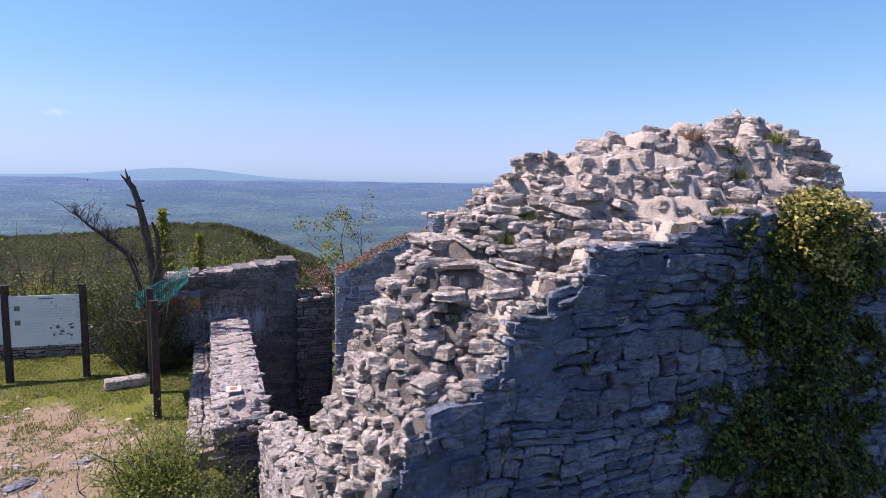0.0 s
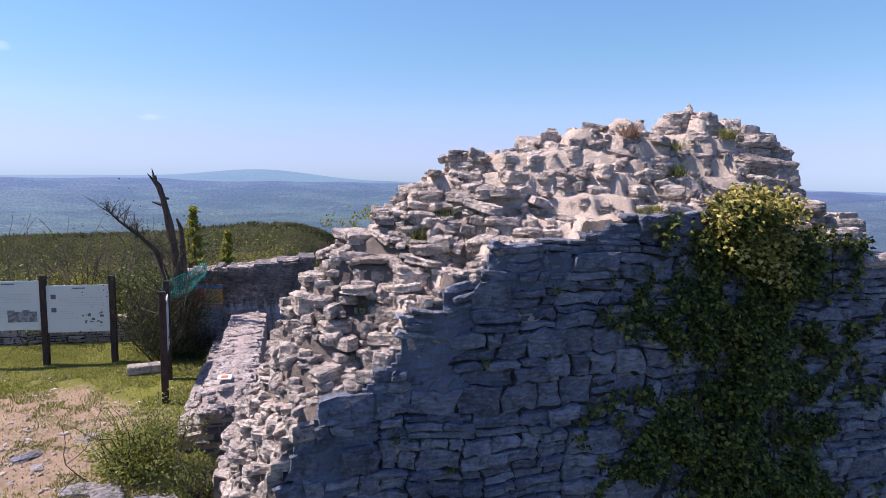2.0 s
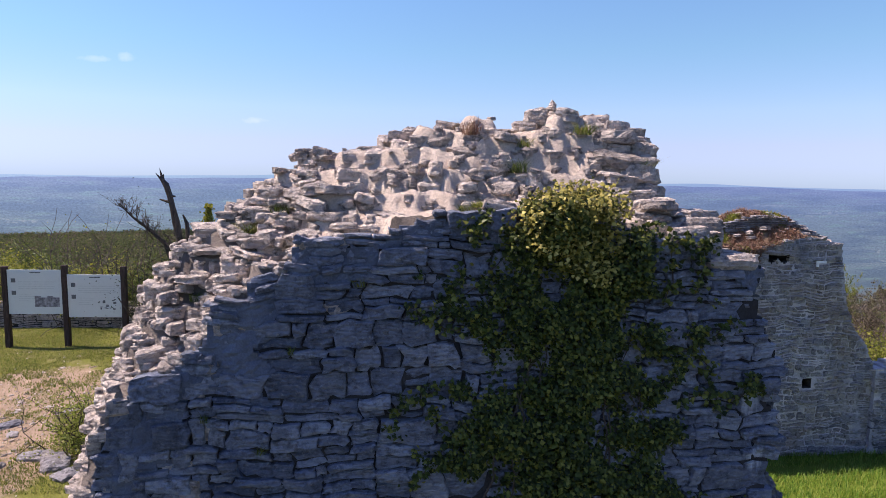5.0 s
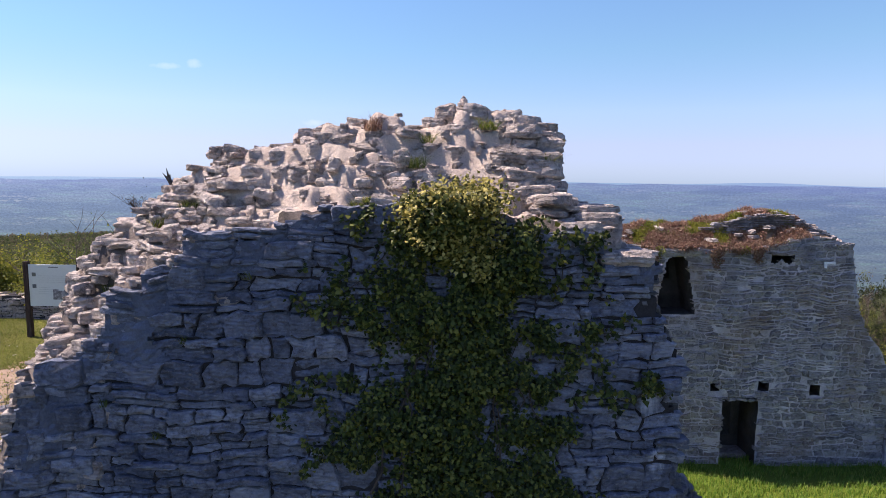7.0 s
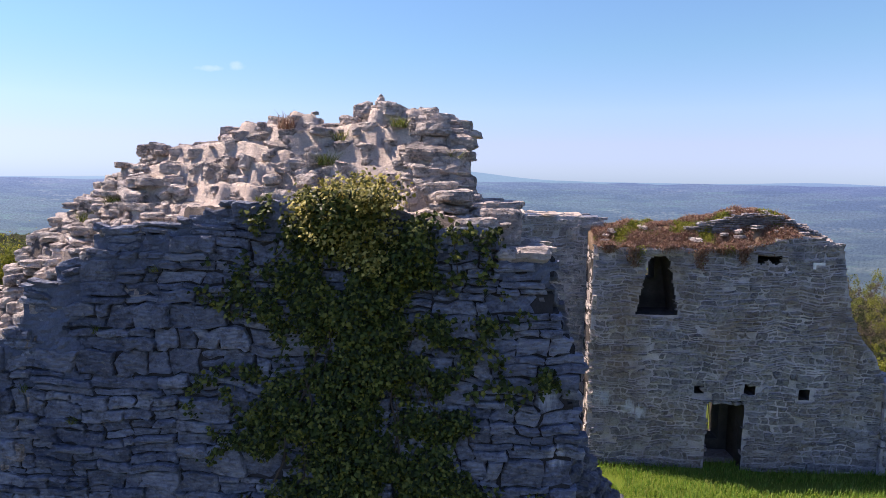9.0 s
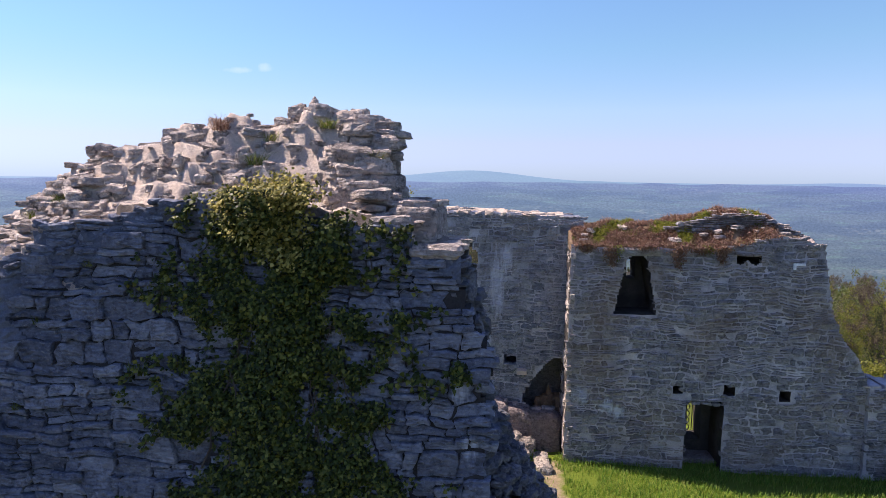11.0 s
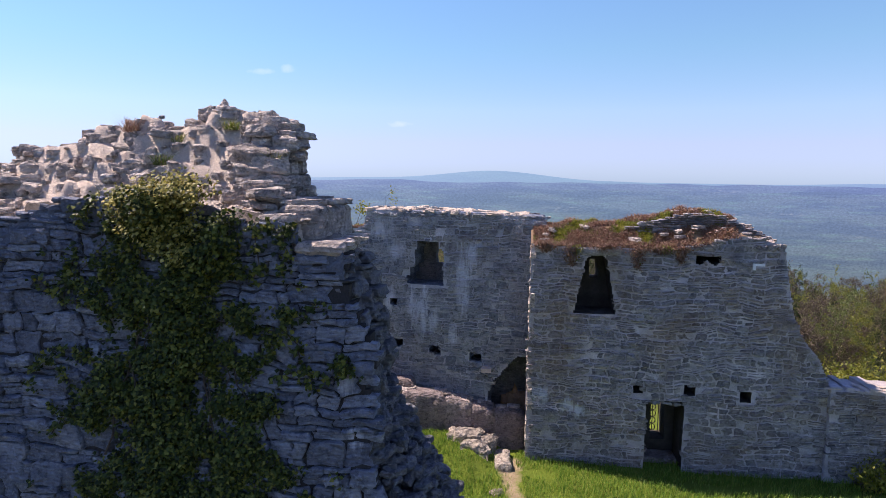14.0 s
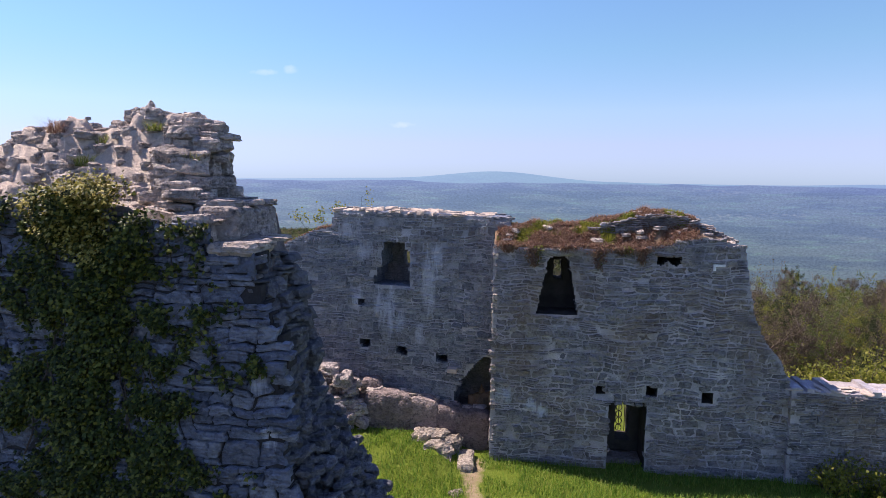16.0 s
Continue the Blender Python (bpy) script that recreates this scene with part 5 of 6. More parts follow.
# white bracket on the tall wall, orange waymark on the low wall
g = box_geo(12.2, 12.42, 10.93, 10.96, 5.44, 5.49)
box_geo(12.2, 12.25, 10.93, 10.96, 5.36, 5.44, 0, g)
thing("wall_bracket", g, plain("white_paint", (0.8, 0.8, 0.8)), "small white angle bracket fixed to the stone wall", "bracket")
mark = thing("waymark", box_geo(-0.30, -0.10, 8.56, 8.78, 4.12, 4.135, 0.003), plain("white_waymark", (0.75, 0.74, 0.72)), "orange square waymark on white paint on the wall top", "waymark")
piece("orange_square", box_geo(-0.25, -0.15, 8.62, 8.72, 4.1355, 4.142, 0.002), plain("orange_waymark", (0.55, 0.16, 0.06)), mark, "orange square")

# stone bench
bench = empty("stone_bench", "rough whitish stone slab lying in the grass as a bench", "bench")
rng = random.Random(61)
g = box_geo(-0.35, 0.35, -0.13, 0.13, -0.1, 0.06, 0.02)
g.v = [tuple(Matrix.Rotation(radians(14), 3, "Z") @ (Vector(v) + Vector((rng.uniform(-1, 1), rng.uniform(-1, 1), rng.uniform(-1, 1))) * 0.008) + Vector((-1.98, 12.0, 3.36))) for v in g.v]
piece("slab", g, M_CORE, bench)


# ---------------------------------------------------------------- rocks
def rock(name, label, place, size, stretch, mat, seed, group="", rough=0.1):
    """A weathered rock from a cut and roughened ball."""
    bm = bmesh.new()
    bmesh.ops.create_icosphere(bm, subdivisions=4 if size > 0.35 else 3, radius=1.0)
    for v in bm.verts:
        c = v.co
        k = 1 + 0.30 * n3(c.x * 1.4 + seed, c.y * 1.4, c.z * 1.4) + 0.10 * n3(c.x * 4 + seed, c.y * 4, c.z * 4)
        k += rough * n3(c.x * 9 + seed, c.y * 9, c.z * 9)
        c *= k
        c.z = round(c.z * 3.2) / 3.2 * 0.6 + c.z * 0.4
        c.x = max(-0.82, min(0.82, c.x))
        c.y = max(-0.8, min(0.8, c.y))
    g = Geo()
    m = Matrix.Translation(place) @ Matrix.Rotation(seed, 4, "Z") @ Matrix.Diagonal((size * stretch[0], size * stretch[1], size * stretch[2], 1))
    bm.verts.index_update()
    g.add([tuple(m @ v.co) for v in bm.verts], [[v.index for v in f.verts] for f in bm.faces])
    bm.free()
    return thing(name, g, mat, label, "rock", group)


def rock_pile(name, label, place, spread, height, count, sizes, mat, seed, group=""):
    """Flat broken stones lying on one another."""
    rng = random.Random(seed)
    pile = empty(name, label, "rock", group)
    pool = slab_pool(seed, 8, mat)
    for i in range(count):
        r = math.sqrt(rng.random())
        a = rng.uniform(0, math.tau)
        x, y = place[0] + spread[0] * r * math.cos(a), place[1] + spread[1] * r * math.sin(a)
        z = place[2] + height * (1 - r * r) * rng.uniform(0.5, 1.0) - 0.05
        lay_slab(rng, pool, pile, (x, y, z), rng.uniform(*sizes), rng.uniform(0.7, 1.3), 9)
    return pile


outcrop = Geo()
for i, (x0, x1, y0, y1, z1) in enumerate(((6.3, 7.05, 10.85, 11.35, 1.64), (6.5, 7.2, 10.5, 11.0, 1.54), (6.2, 6.6, 11.0, 11.4, 1.62), (6.85, 7.25, 10.9, 11.35, 1.56))):
    b = boulder_geo(x0, x1, y0, y1, 0.75, z1, 4.0 + i, 0.16, 0.05)
    outcrop.add(b.v, b.f)
thing("rock_outcrop", outcrop, M_PALE, "large flat pale limestone outcrop in the courtyard grass", "rock")
thing("rock_outcrop", boulder_geo(7.28, 7.6, 10.35, 11.2, 0.8, 1.3, 9.0, 0.06, 0.06), M_PALE, "long pale limestone rising from the courtyard grass", "rock")
rock("rock_outcrop", "pale limestone half sunk in the grass", (7.35, 9.55, 1.08), 0.2, (0.9, 0.7, 0.5), M_PALE, 4.1)
rock("rock_outcrop", "small pale limestone beside the outcrop", (6.05, 10.7, 1.2), 0.2, (1.0, 0.7, 0.4), M_PALE, 2.2)
rock("earth_bank", "brown earth and rubble filling the broken arch", (7.75, 12.3, 1.3), 0.6, (0.9, 0.55, 1.5), M_EARTH, 0.15, rough=0.2)
for i, (x, y, z, s) in enumerate(((4.05, 11.6, 1.5, 0.6), (4.65, 11.55, 1.4, 0.45), (3.5, 11.4, 1.9, 0.6), (3.0, 10.6, 1.5, 0.7))):
    rock_pile("rubble_pile", "dark pile of fallen wall stones beside the back wall", (x, y, z), (s, s * 0.8), 1.5 - 0.1 * i, 70, (0.26, 0.6), M_LOW, 310 + i, "fallen rubble")
for i, (x, y, s) in enumerate(((-2.75, 8.35, 0.16), (-1.75, 7.2, 0.2), (-1.4, 7.0, 0.24), (-1.05, 6.7, 0.2), (-2.2, 6.9, 0.16), (-0.7, 6.6, 0.26), (-2.1, 8.9, 0.12), (-0.3, 6.3, 0.3), (-2.5, 8.0, 0.1))):
    rock("fallen_stone", "flat grey fallen stone lying at the edge of the terrace", (x, y, ground_z(x, y) + s * 0.02), s, (1.4, 0.9, 0.34), M_RWALL, i * 2.1 + 0.9, "fallen stones on the terrace")


def low_rubble_wall():
    """Remains of an inner wall in front of the back wall."""
    rng = random.Random(71)
    wall = empty("wall_inner_low", "remains of a low inner wall with a flat pale top", "wall", kind="structure")
    for i, (x0, x1, y0, z1, slope) in enumerate(((5.0, 6.15, 11.42, 2.32, -0.03), (6.05, 6.75, 11.46, 2.24, -0.14), (6.65, 7.25, 11.44, 2.10, -0.1), (7.15, 7.9, 11.46, 2.02, -0.12), (4.85, 5.35, 11.7, 2.5, 0.0))):
        piece("stone", boulder_geo(x0, x1, y0, y0 + 0.55, 0.8, z1, 3.0 * i + 1, 0.035, 0.07, slope), M_INNERWALL, wall)
    # Pale slabs: sunlight on the wall's top put into a lighter stone colour.
    pool = slab_pool(72, 10, M_CORE)
    u = 5.12
    while u < 7.7:
        z = lerp([(5.0, 2.32), (6.2, 2.26), (6.7, 2.12), (7.8, 1.94)], u)
        lay_slab(rng, pool, wall, (u, 11.62 + rng.uniform(0, 0.3), z - 0.01), rng.uniform(0.16, 0.4), 0.5, 7)
        u += rng.uniform(0.12, 0.4)


low_rubble_wall()


def iron_grille():
    """Wrought iron grille closing the far side of the doorway."""
    iron = plain("wrought_iron", (0.03, 0.028, 0.026), 0.6)
    gate = empty("iron_grille", "dark wrought iron grille with a chain of rings in the doorway", "grille")
    y = 12.34
    for x in (10.63, 10.76, 10.89):
        g = Geo()
        tube(g, [(x, y, 1.2), (x, y, 2.6)], [0.009] * 2, 6)
        piece("bar", g, iron, gate)
    for i in range(5):
        g = Geo()
        cz = 2.14 - i * 0.16
        pts = [(10.76 + 0.065 * math.sin(a / 16 * math.tau), y - 0.02, cz + 0.075 * math.cos(a / 16 * math.tau)) for a in range(17)]
        tube(g, pts, [0.010] * 17, 6)
        piece("ring", g, iron, gate)
    g = box_geo(10.36, 11.08, 11.3, 11.75, 0.9, 1.22, 0.02)
    thing("door_step", g, M_RWALL, "worn stone step inside the doorway", "step")


iron_grille()

# small cairn on the peak
cairn = empty("cairn", "tiny pile of flat stones on the highest point", "cairn")
rng = random.Random(81)
cpool = slab_pool(82, 6, M_CORE)
for i in range(2):
    lay_slab(rng, cpool, cairn, (4.55 + rng.uniform(-0.02, 0.02), 4.6, 7.79 + i * 0.03), 0.2 - i * 0.05, 0.9, 5)
shard = Geo()
tube(shard, [(4.54, 4.6, 7.8), (4.55, 4.6, 7.87), (4.545, 4.6, 7.91)], [0.05, 0.038, 0.006], 5)
piece("stone", shard, M_CORE, cairn, "small upright pointed stone")


# ---------------------------------------------------------------- vegetation
def blades(geo, rng, p, height, lean=0.35, width=0.006):
    a = rng.uniform(0, math.tau)
    d = Vector((math.cos(a), math.sin(a), 0))
    s = Vector((-d.y, d.x, 0)) * width
    p = Vector(p)
    mid = p + d * height * lean * 0.35 + Vector((0, 0, height * 0.6))
    tip = p + d * height * lean + Vector((0, 0, height))
    k = len(geo.v)
    geo.v += [p - s, p + s, mid + s * 0.8, mid - s * 0.8, tip]
    geo.f += [(k, k + 1, k + 2, k + 3), (k + 3, k + 2, k + 4)]


def tuft(name, label, place, radius, height, count, mat, seed):
    rng = random.Random(seed)
    g = Geo()
    for _ in range(count):
        a, r = rng.uniform(0, math.tau), radius * math.sqrt(rng.random())
        blades(g, rng, (place[0] + r * math.cos(a), place[1] + r * math.sin(a), place[2] - 0.02), height * rng.uniform(0.35, 1.15), rng.uniform(0.3, 2.0), 0.003)
    return thing(name, g, mat, label, "grass", "tufts on the wall")


for i, (x, z) in enumerate(((1.95, 4.92), (3.1, 5.35), (2.2, 5.75), (1.52, 5.2), (2.75, 6.3))):
    tuft("grass_tuft", "small green plant growing from a wall joint", (x, FACE - 0.02, z), 0.04, 0.09, 30, M_SHRUB, 70 + i)
for i, (x, y, h, mat) in enumerate(((4.20, 4.3, 0.13, M_GRASS), (4.76, 4.3, 0.13, M_GRASS), (5.25, 4.15, 0.2, M_GRASS), (3.71, 4.25, 0.18, M_DRY), (4.12, 4.1, 0.16, M_SHRUB),
                                    (3.6, 3.85, 0.09, M_GRASS), (3.75, 3.8, 0.08, M_GRASS), (1.78, 4.2, 0.13, M_GRASS), (2.02, 4.25, 0.14, M_SHRUB), (5.5, 4.5, 0.2, M_GRASS), (1.35, 4.1, 0.1, M_SHRUB))):
    tuft("grass_tuft", "small tuft of grass growing on the rubble", (x, y, core_z(x, y)), 0.08, h * 0.8, 130, mat, 90 + i)


def grass_field(name, label, spots, mat, seed, height, count):
    rng = random.Random(seed)
    g = Geo()
    n = 0
    while n < count:
        x, y = spots(rng)
        if x is None:
            continue
        k = 1 + 0.6 * n3(x * 1.1, y * 1.1, seed)
        blades(g, rng, (x, y, ground_z(x, y) - 0.01), height * rng.uniform(0.4, 1.2) * k, 0.5, 0.0055)
        n += 1
    return thing(name, g, mat, label, "grass", kind="stuff")


def terrace_spot(rng):
    x, y = rng.uniform(-7.5, -0.75), rng.uniform(6.2, 14.5)
    dx, dy = (x + 3.3) / 2.1, (y - 8.0) / 3.1
    d = dx * dx + dy * dy + 2.0 * n3(x * 0.9, y * 0.9, 3) + 0.8 * n3(x * 3, y * 3, 1)
    if d < 0.8 and rng.random() > 0.10 + 0.5 * (n3(x * 2.2, y * 2.2, 7) > 0.25):
        return None, None
    return x, y


def court_spot(rng):
    x, y = rng.uniform(4.8, 16.5), rng.uniform(8.3, 11.3)
    if abs(x + 0.12 * y - 8.82) < 0.22 + 0.1 * n3(x * 2, y * 2, 1) and rng.random() < 0.9:
        return None, None
    return (x, y) if n3(x * 1.5, y * 1.5, 4) > -0.35 or rng.random() < 0.15 else (None, None)


grass_field("terrace_grass", "short patchy green grass on the terrace", terrace_spot, M_GRASS, 101, 0.045, 105000)
grass_field("courtyard_grass", "lush green grass in the courtyard", court_spot, M_LUSH, 102, 0.13, 34000)


def mat_of_moss(name, label, area, seed, count, mats, size=0.05, height=0.14):
    """Dry plants and moss on a wall top."""
    rng = random.Random(seed)
    plant = empty(name, label, "plants")
    gs = [Geo() for _ in mats]
    for _ in range(count):
        p, over = area(rng)
        patch = n3(p[0] * 2.3, p[1] * 2.3, seed + 5) + rng.gauss(0, 0.1)
        g = gs[min(len(mats) - 1, (patch > 0.26) + (patch > 0.4))]
        lump = n3(p[0] * 2.8, p[1] * 2.8, seed) + 0.4 * n3(p[0] * 8, p[1] * 8, seed)
        if lump < (-1.0 if over else -0.55):
            continue
        if rng.random() < 0.35:
            blades(g, rng, p, height * rng.uniform(0.4, 1.1) * (-0.7 if over else 0.7 + 1.2 * max(0, lump)), 0.9, 0.005)
        else:
            leaf_quad(g, rng, Vector(p) + Vector((0, 0, rng.uniform(0, 0.03 + 0.12 * max(0, lump)))), (rng.gauss(0, 1), rng.gauss(-0.4, 1), rng.gauss(0.5, 1)), size * rng.uniform(0.5, 1.2))
    for g, m in zip(gs, mats):
        if g.v:
            piece("clumps", g, m, plant, kind="stuff")


def r_top_z(x, y):
    back = lerp([(7.9, 6.02), (8.6, 6.12), (9.6, 6.14), (10.4, 6.3), (11.0, 6.46), (11.5, 6.47), (12.0, 6.33), (12.5, 6.08), (12.8, 5.85)], x)
    front = lerp([(7.9, 5.74), (11.2, 5.78), (11.9, 5.98), (12.8, 5.82)], x)
    return front + (back - front) * smooth01(0.05, 0.75, y - RFACE) + 0.05 * n3(x * 3, y * 3, 2)


def build_r_top():
    g = Geo()
    step = 0.07
    nx, ny = int(4.9 / step), int(1.25 / step)
    for i in range(nx + 1):
        for k in range(ny + 1):
            x, y = 7.9 + i * step, RFACE + 0.03 + k * step
            g.v.append((x, y, r_top_z(x, y) - 0.02))
    for i in range(nx):
        for k in range(ny):
            a = i * (ny + 1) + k
            g.f.append((a, a + ny + 1, a + ny + 2, a + 1))
    edge = [i * (ny + 1) for i in range(nx + 1)] + [nx * (ny + 1) + k for k in range(1, ny + 1)] + [i * (ny + 1) + ny for i in range(nx - 1, -1, -1)] + [k for k in range(ny - 1, 0, -1)]
    k0 = len(g.v)
    g.v += [(g.v[e][0], g.v[e][1], 5.6) for e in edge]
    for a in range(len(edge)):
        b = (a + 1) % len(edge)
        g.f.append((edge[b], edge[a], k0 + a, k0 + b))
    top = thing("wall_top_mound", g, M_EARTH, "earthy broken crown of the tall wall", "wall", kind="structure")
    rng = random.Random(111)
    rects = layout(rng, 10.1, 12.6, 5.95, 6.5, band=(0.07, 0.12), joint=0.012, run=(0.14, 0.34))
    lay_stones(top, rects, lambda u, w: w < r_top_z(u, RFACE + 0.75) - 0.02, lambda u, w, d: (u, RFACE + 0.42 - d, w), M_RWALL, rng, lambda u, w: u, proud=(0.0, 0.06), wiggle=0.05, loose=60)
    pool = slab_pool(112, 10, M_CORE)
    for i in range(90):
        x, y = rng.uniform(8.0, 12.8), RFACE + 0.12 + 0.9 * rng.random()
        if x < 10.8 and rng.random() < 0.7:
            continue
        lay_slab(rng, pool, top, (x, y, r_top_z(x, y) - 0.01), rng.uniform(0.18, 0.34), 0.7, 6)

    def area(r):
        x = r.uniform(7.95, 12.0)
        y = RFACE + 1.1 * r.random()
        z = r_top_z(x, y)
        if x > 10.6 and z > 6.35:
            z -= 0.02
        over = r.random() < 0.1
        if over:
            y = RFACE - 0.04
            x0, half, drop = r.choice(((8.2, 0.2, 0.12), (8.72, 0.18, 0.42), (9.4, 0.25, 0.1), (10.02, 0.17, 0.45), (10.5, 0.3, 0.12), (10.86, 0.12, 0.3)))
            t = r.random() ** 1.5
            x = x0 + r.gauss(0, half * 0.6) * (1 - 0.6 * t)
            y = RFACE - 0.02 - 0.09 * r.random() * (1 - t)
            z = 5.76 - t * drop
        return (x, y, z), over
    mat_of_moss("wall_top_plants", "reddish brown dry plants and moss covering the wall top", area, 113, 36000, (M_DRY, M_GRASS, M_SPRING), 0.042, 0.12)


build_r_top()


def pier_area(r):
    u = r.uniform(1.95, 4.0)
    d = -r.random() * 0.9
    x, y, _ = b_world(u, 0, d)
    z = lerp([(1.9, 5.05), (2.3, 5.2), (3.0, 5.6), (3.5, 5.8), (4.02, 5.95)], u)
    return (x, y, z + 0.04 * n3(u * 4, d * 4)), False


mat_of_moss("wall_top_plants", "dry brown moss and grass on the sloping wall top", pier_area, 121, 3600, (M_DRY, M_GRASS), 0.05, 0.08)


def link_area(r):
    x = r.uniform(1.32, 2.1)
    return (x, 13.5 + r.random() * 1.0, 4.45 + 0.5 * smooth01(13.6, 14.4, 13.5 + r.random())), False


mat_of_moss("wall_top_plants", "dry moss and grass on the low link wall", link_area, 122, 900, (M_DRY, M_GRASS), 0.05, 0.08)


# ---------------------------------------------------------------- trees and shrubs
def grow(geo, rng, p, d, length, radius, depth, tips, wander=0.25, split=3, sides=6):
    """A branching limb; collects the tips."""
    pts, radii = [Vector(p)], [radius]
    d = Vector(d).normalized()
    n = 4
    for i in range(n):
        d = (d + Vector((rng.gauss(0, wander), rng.gauss(0, wander), rng.gauss(0.05, wander * 0.7)))).normalized()
        pts.append(pts[-1] + d * length / n)
        radii.append(radius * (1 - 0.6 * (i + 1) / n))
    tube(geo, pts, radii, sides)
    if depth == 0:
        tips.append((pts[-1], d))
        tips.append((pts[-2], d))
        return
    for i in range(split):
        q = pts[rng.randint(1, n)]
        e = (d * 0.7 + Vector((rng.gauss(0, 0.7), rng.gauss(0, 0.7), rng.gauss(0.2, 0.5)))).normalized()
        grow(geo, rng, q, e, length * rng.uniform(0.5, 0.75), max(0.004, radius * 0.5), depth - 1, tips, wander, split, max(3, sides - 1))


def make_tree(name, label, place, height, seed, mat, leaf, per_tip, spread, bare=False, trunk_r=None, depth=3, split=4, group="", lean=(0, 0, 1), bark=None):
    rng = random.Random(seed)
    tree = empty(name, label, "tree", group)
    tree.location = place
    wood, tips = Geo(), []
    r = trunk_r or height * 0.018
    grow(wood, rng, (0, 0, -0.3), lean, height * 0.62, r, depth, tips, 0.12, split)
    piece("trunk", wood, bark or M_BARK, tree)
    if not bare:
        crown = Geo()
        for p, d in tips:
            for _ in range(per_tip):
                o = Vector((rng.gauss(0, spread), rng.gauss(0, spread), rng.gauss(0, spread * 0.8)))
                leaf_quad(crown, rng, p + o, (rng.gauss(0, 1), rng.gauss(0, 1), rng.gauss(0.5, 1)), leaf * rng.uniform(0.6, 1.3), 0.1)
        piece("crown", crown, mat, tree, kind="stuff")
    return tree


M_TWIGS = bark_material("bark_pale_brown", (0.10, 0.078, 0.062), (0.19, 0.15, 0.12))


def build_right_woods():
    rng = random.Random(131)
    kinds = []
    for i, (mat, per, lab) in enumerate(((M_SPRING, 9, "young deciduous tree in fresh yellow-green leaf"), (M_BUDS, 10, "brownish tree with opening buds"), (M_SHRUB, 9, "green leafy tree on the slope"),
                                         (M_BUDS, 2, "almost bare brown tree with opening buds"), (M_WOODS, 10, "dull green tree on the slope"))):
        kinds.append(make_tree("tree", lab, (200 + i * 30, -300, -200), 12, 140 + i, mat, 0.12, per * 3, 0.2, depth=4, split=4, group="trees on the slope", bark=M_TWIGS))
    first = list(kinds)
    tall = []
    for k in first:
        crown = [o for o in k.children if o.name.startswith("crown")][0]
        zs = sorted(v.co.z for v in crown.data.vertices)
        tall.append(zs[int(len(zs) * 0.985)])
    n = 0
    for _ in range(9000):
        if n >= 300:
            break
        r, az = 38 + 95 * rng.random() ** 0.8, radians(rng.uniform(12, 46))
        x, y = 8 + r * math.sin(az), 2 + r * math.cos(az)
        z = ground_z(x, y)
        top = 7 - rng.uniform(0.126, 0.24) * math.hypot(x - 8, y + 1.6)
        h = top - z
        if h < 3.0:
            continue
        h = min(h, 14)
        pick = rng.choices(range(5), weights=[2.6, 2.6, 2.0, 3, 1.2])[0]
        k = first[pick]
        s = h / tall[pick]
        m = Matrix.Translation((x, y, z)) @ Matrix.Rotation(rng.uniform(0, math.tau), 4, "Z")
        c = copy_thing(k, m)
        w = s * rng.uniform(0.6, 0.9)
        c.scale = (w, w, s)
        n += 1
    for k in first:
        for o in list(k.children):
            bpy.data.objects.remove(o)
        bpy.data.objects.remove(k)


build_right_woods()


def build_far_woods():
    """Tree crowns on the wooded ridge across the dip and on the lower slopes."""
    rng = random.Random(151)
    g, buds, dark, pale = Geo(), Geo(), Geo(), Geo()
    n = 0
    while n < 8000:
        az = rng.uniform(-46, 14)
        r = 75 + 400 * rng.random()
        a = radians(az)
        x, y = r * math.sin(a), r * math.cos(a)
        z = ground_z(x, y)
        h = rng.uniform(3.0, 6.5) * (1.0 - 0.3 * smooth01(150, 300, r))
        cap = 7 - r * (ridge_cap(az) - 0.01 * n3(az * 0.35, r / 60, 4)) + r * rng.uniform(-0.02, 0.003)
        if z + h > cap:
            h = max(2.0, cap - z)
        w = rng.random()
        conifer = n3(x / 70, y / 70, 12) + 0.3 * smooth01(150, 220, r) * smooth01(-13, -7, az) * smooth01(9, 3, az) > 0.3
        geo = dark if conifer else (buds if w < 0.25 else pale if w < 0.55 else g)
        rad = h * (0.34 if conifer else 0.55)
        size = 0.10 + r * 0.0010
        for _ in range(60):
            t = rng.random()
            rr = rad * ((1 - t) if conifer else math.sin(math.pi * (0.15 + 0.85 * t)) ** 0.6) * math.sqrt(rng.random())
            b = rng.uniform(0, math.tau)
            leaf_quad(geo, rng, (x + rr * math.cos(b), y + rr * math.sin(b), z + h * (0.15 + 0.85 * t)), (rr * math.cos(b) / rad + rng.gauss(0, 0.35), rr * math.sin(b) / rad + rng.gauss(0, 0.35), 1.6 * t - 0.5 + rng.gauss(0, 0.35)), size * rng.uniform(0.7, 1.3), 0.1)
        n += 1
    woods = empty("far_woods", "mixed spring woods on the far ridge and slopes", "woods", kind="stuff")
    piece("leafing_crowns", g, M_RIDGE, woods, kind="stuff")
    piece("pale_crowns", pale, M_RIDGE_PALE, woods, kind="stuff")
    piece("budding_crowns", buds, M_BUDS, woods, kind="stuff")
    piece("conifers", dark, M_WOODS, woods, kind="stuff")


build_far_woods()


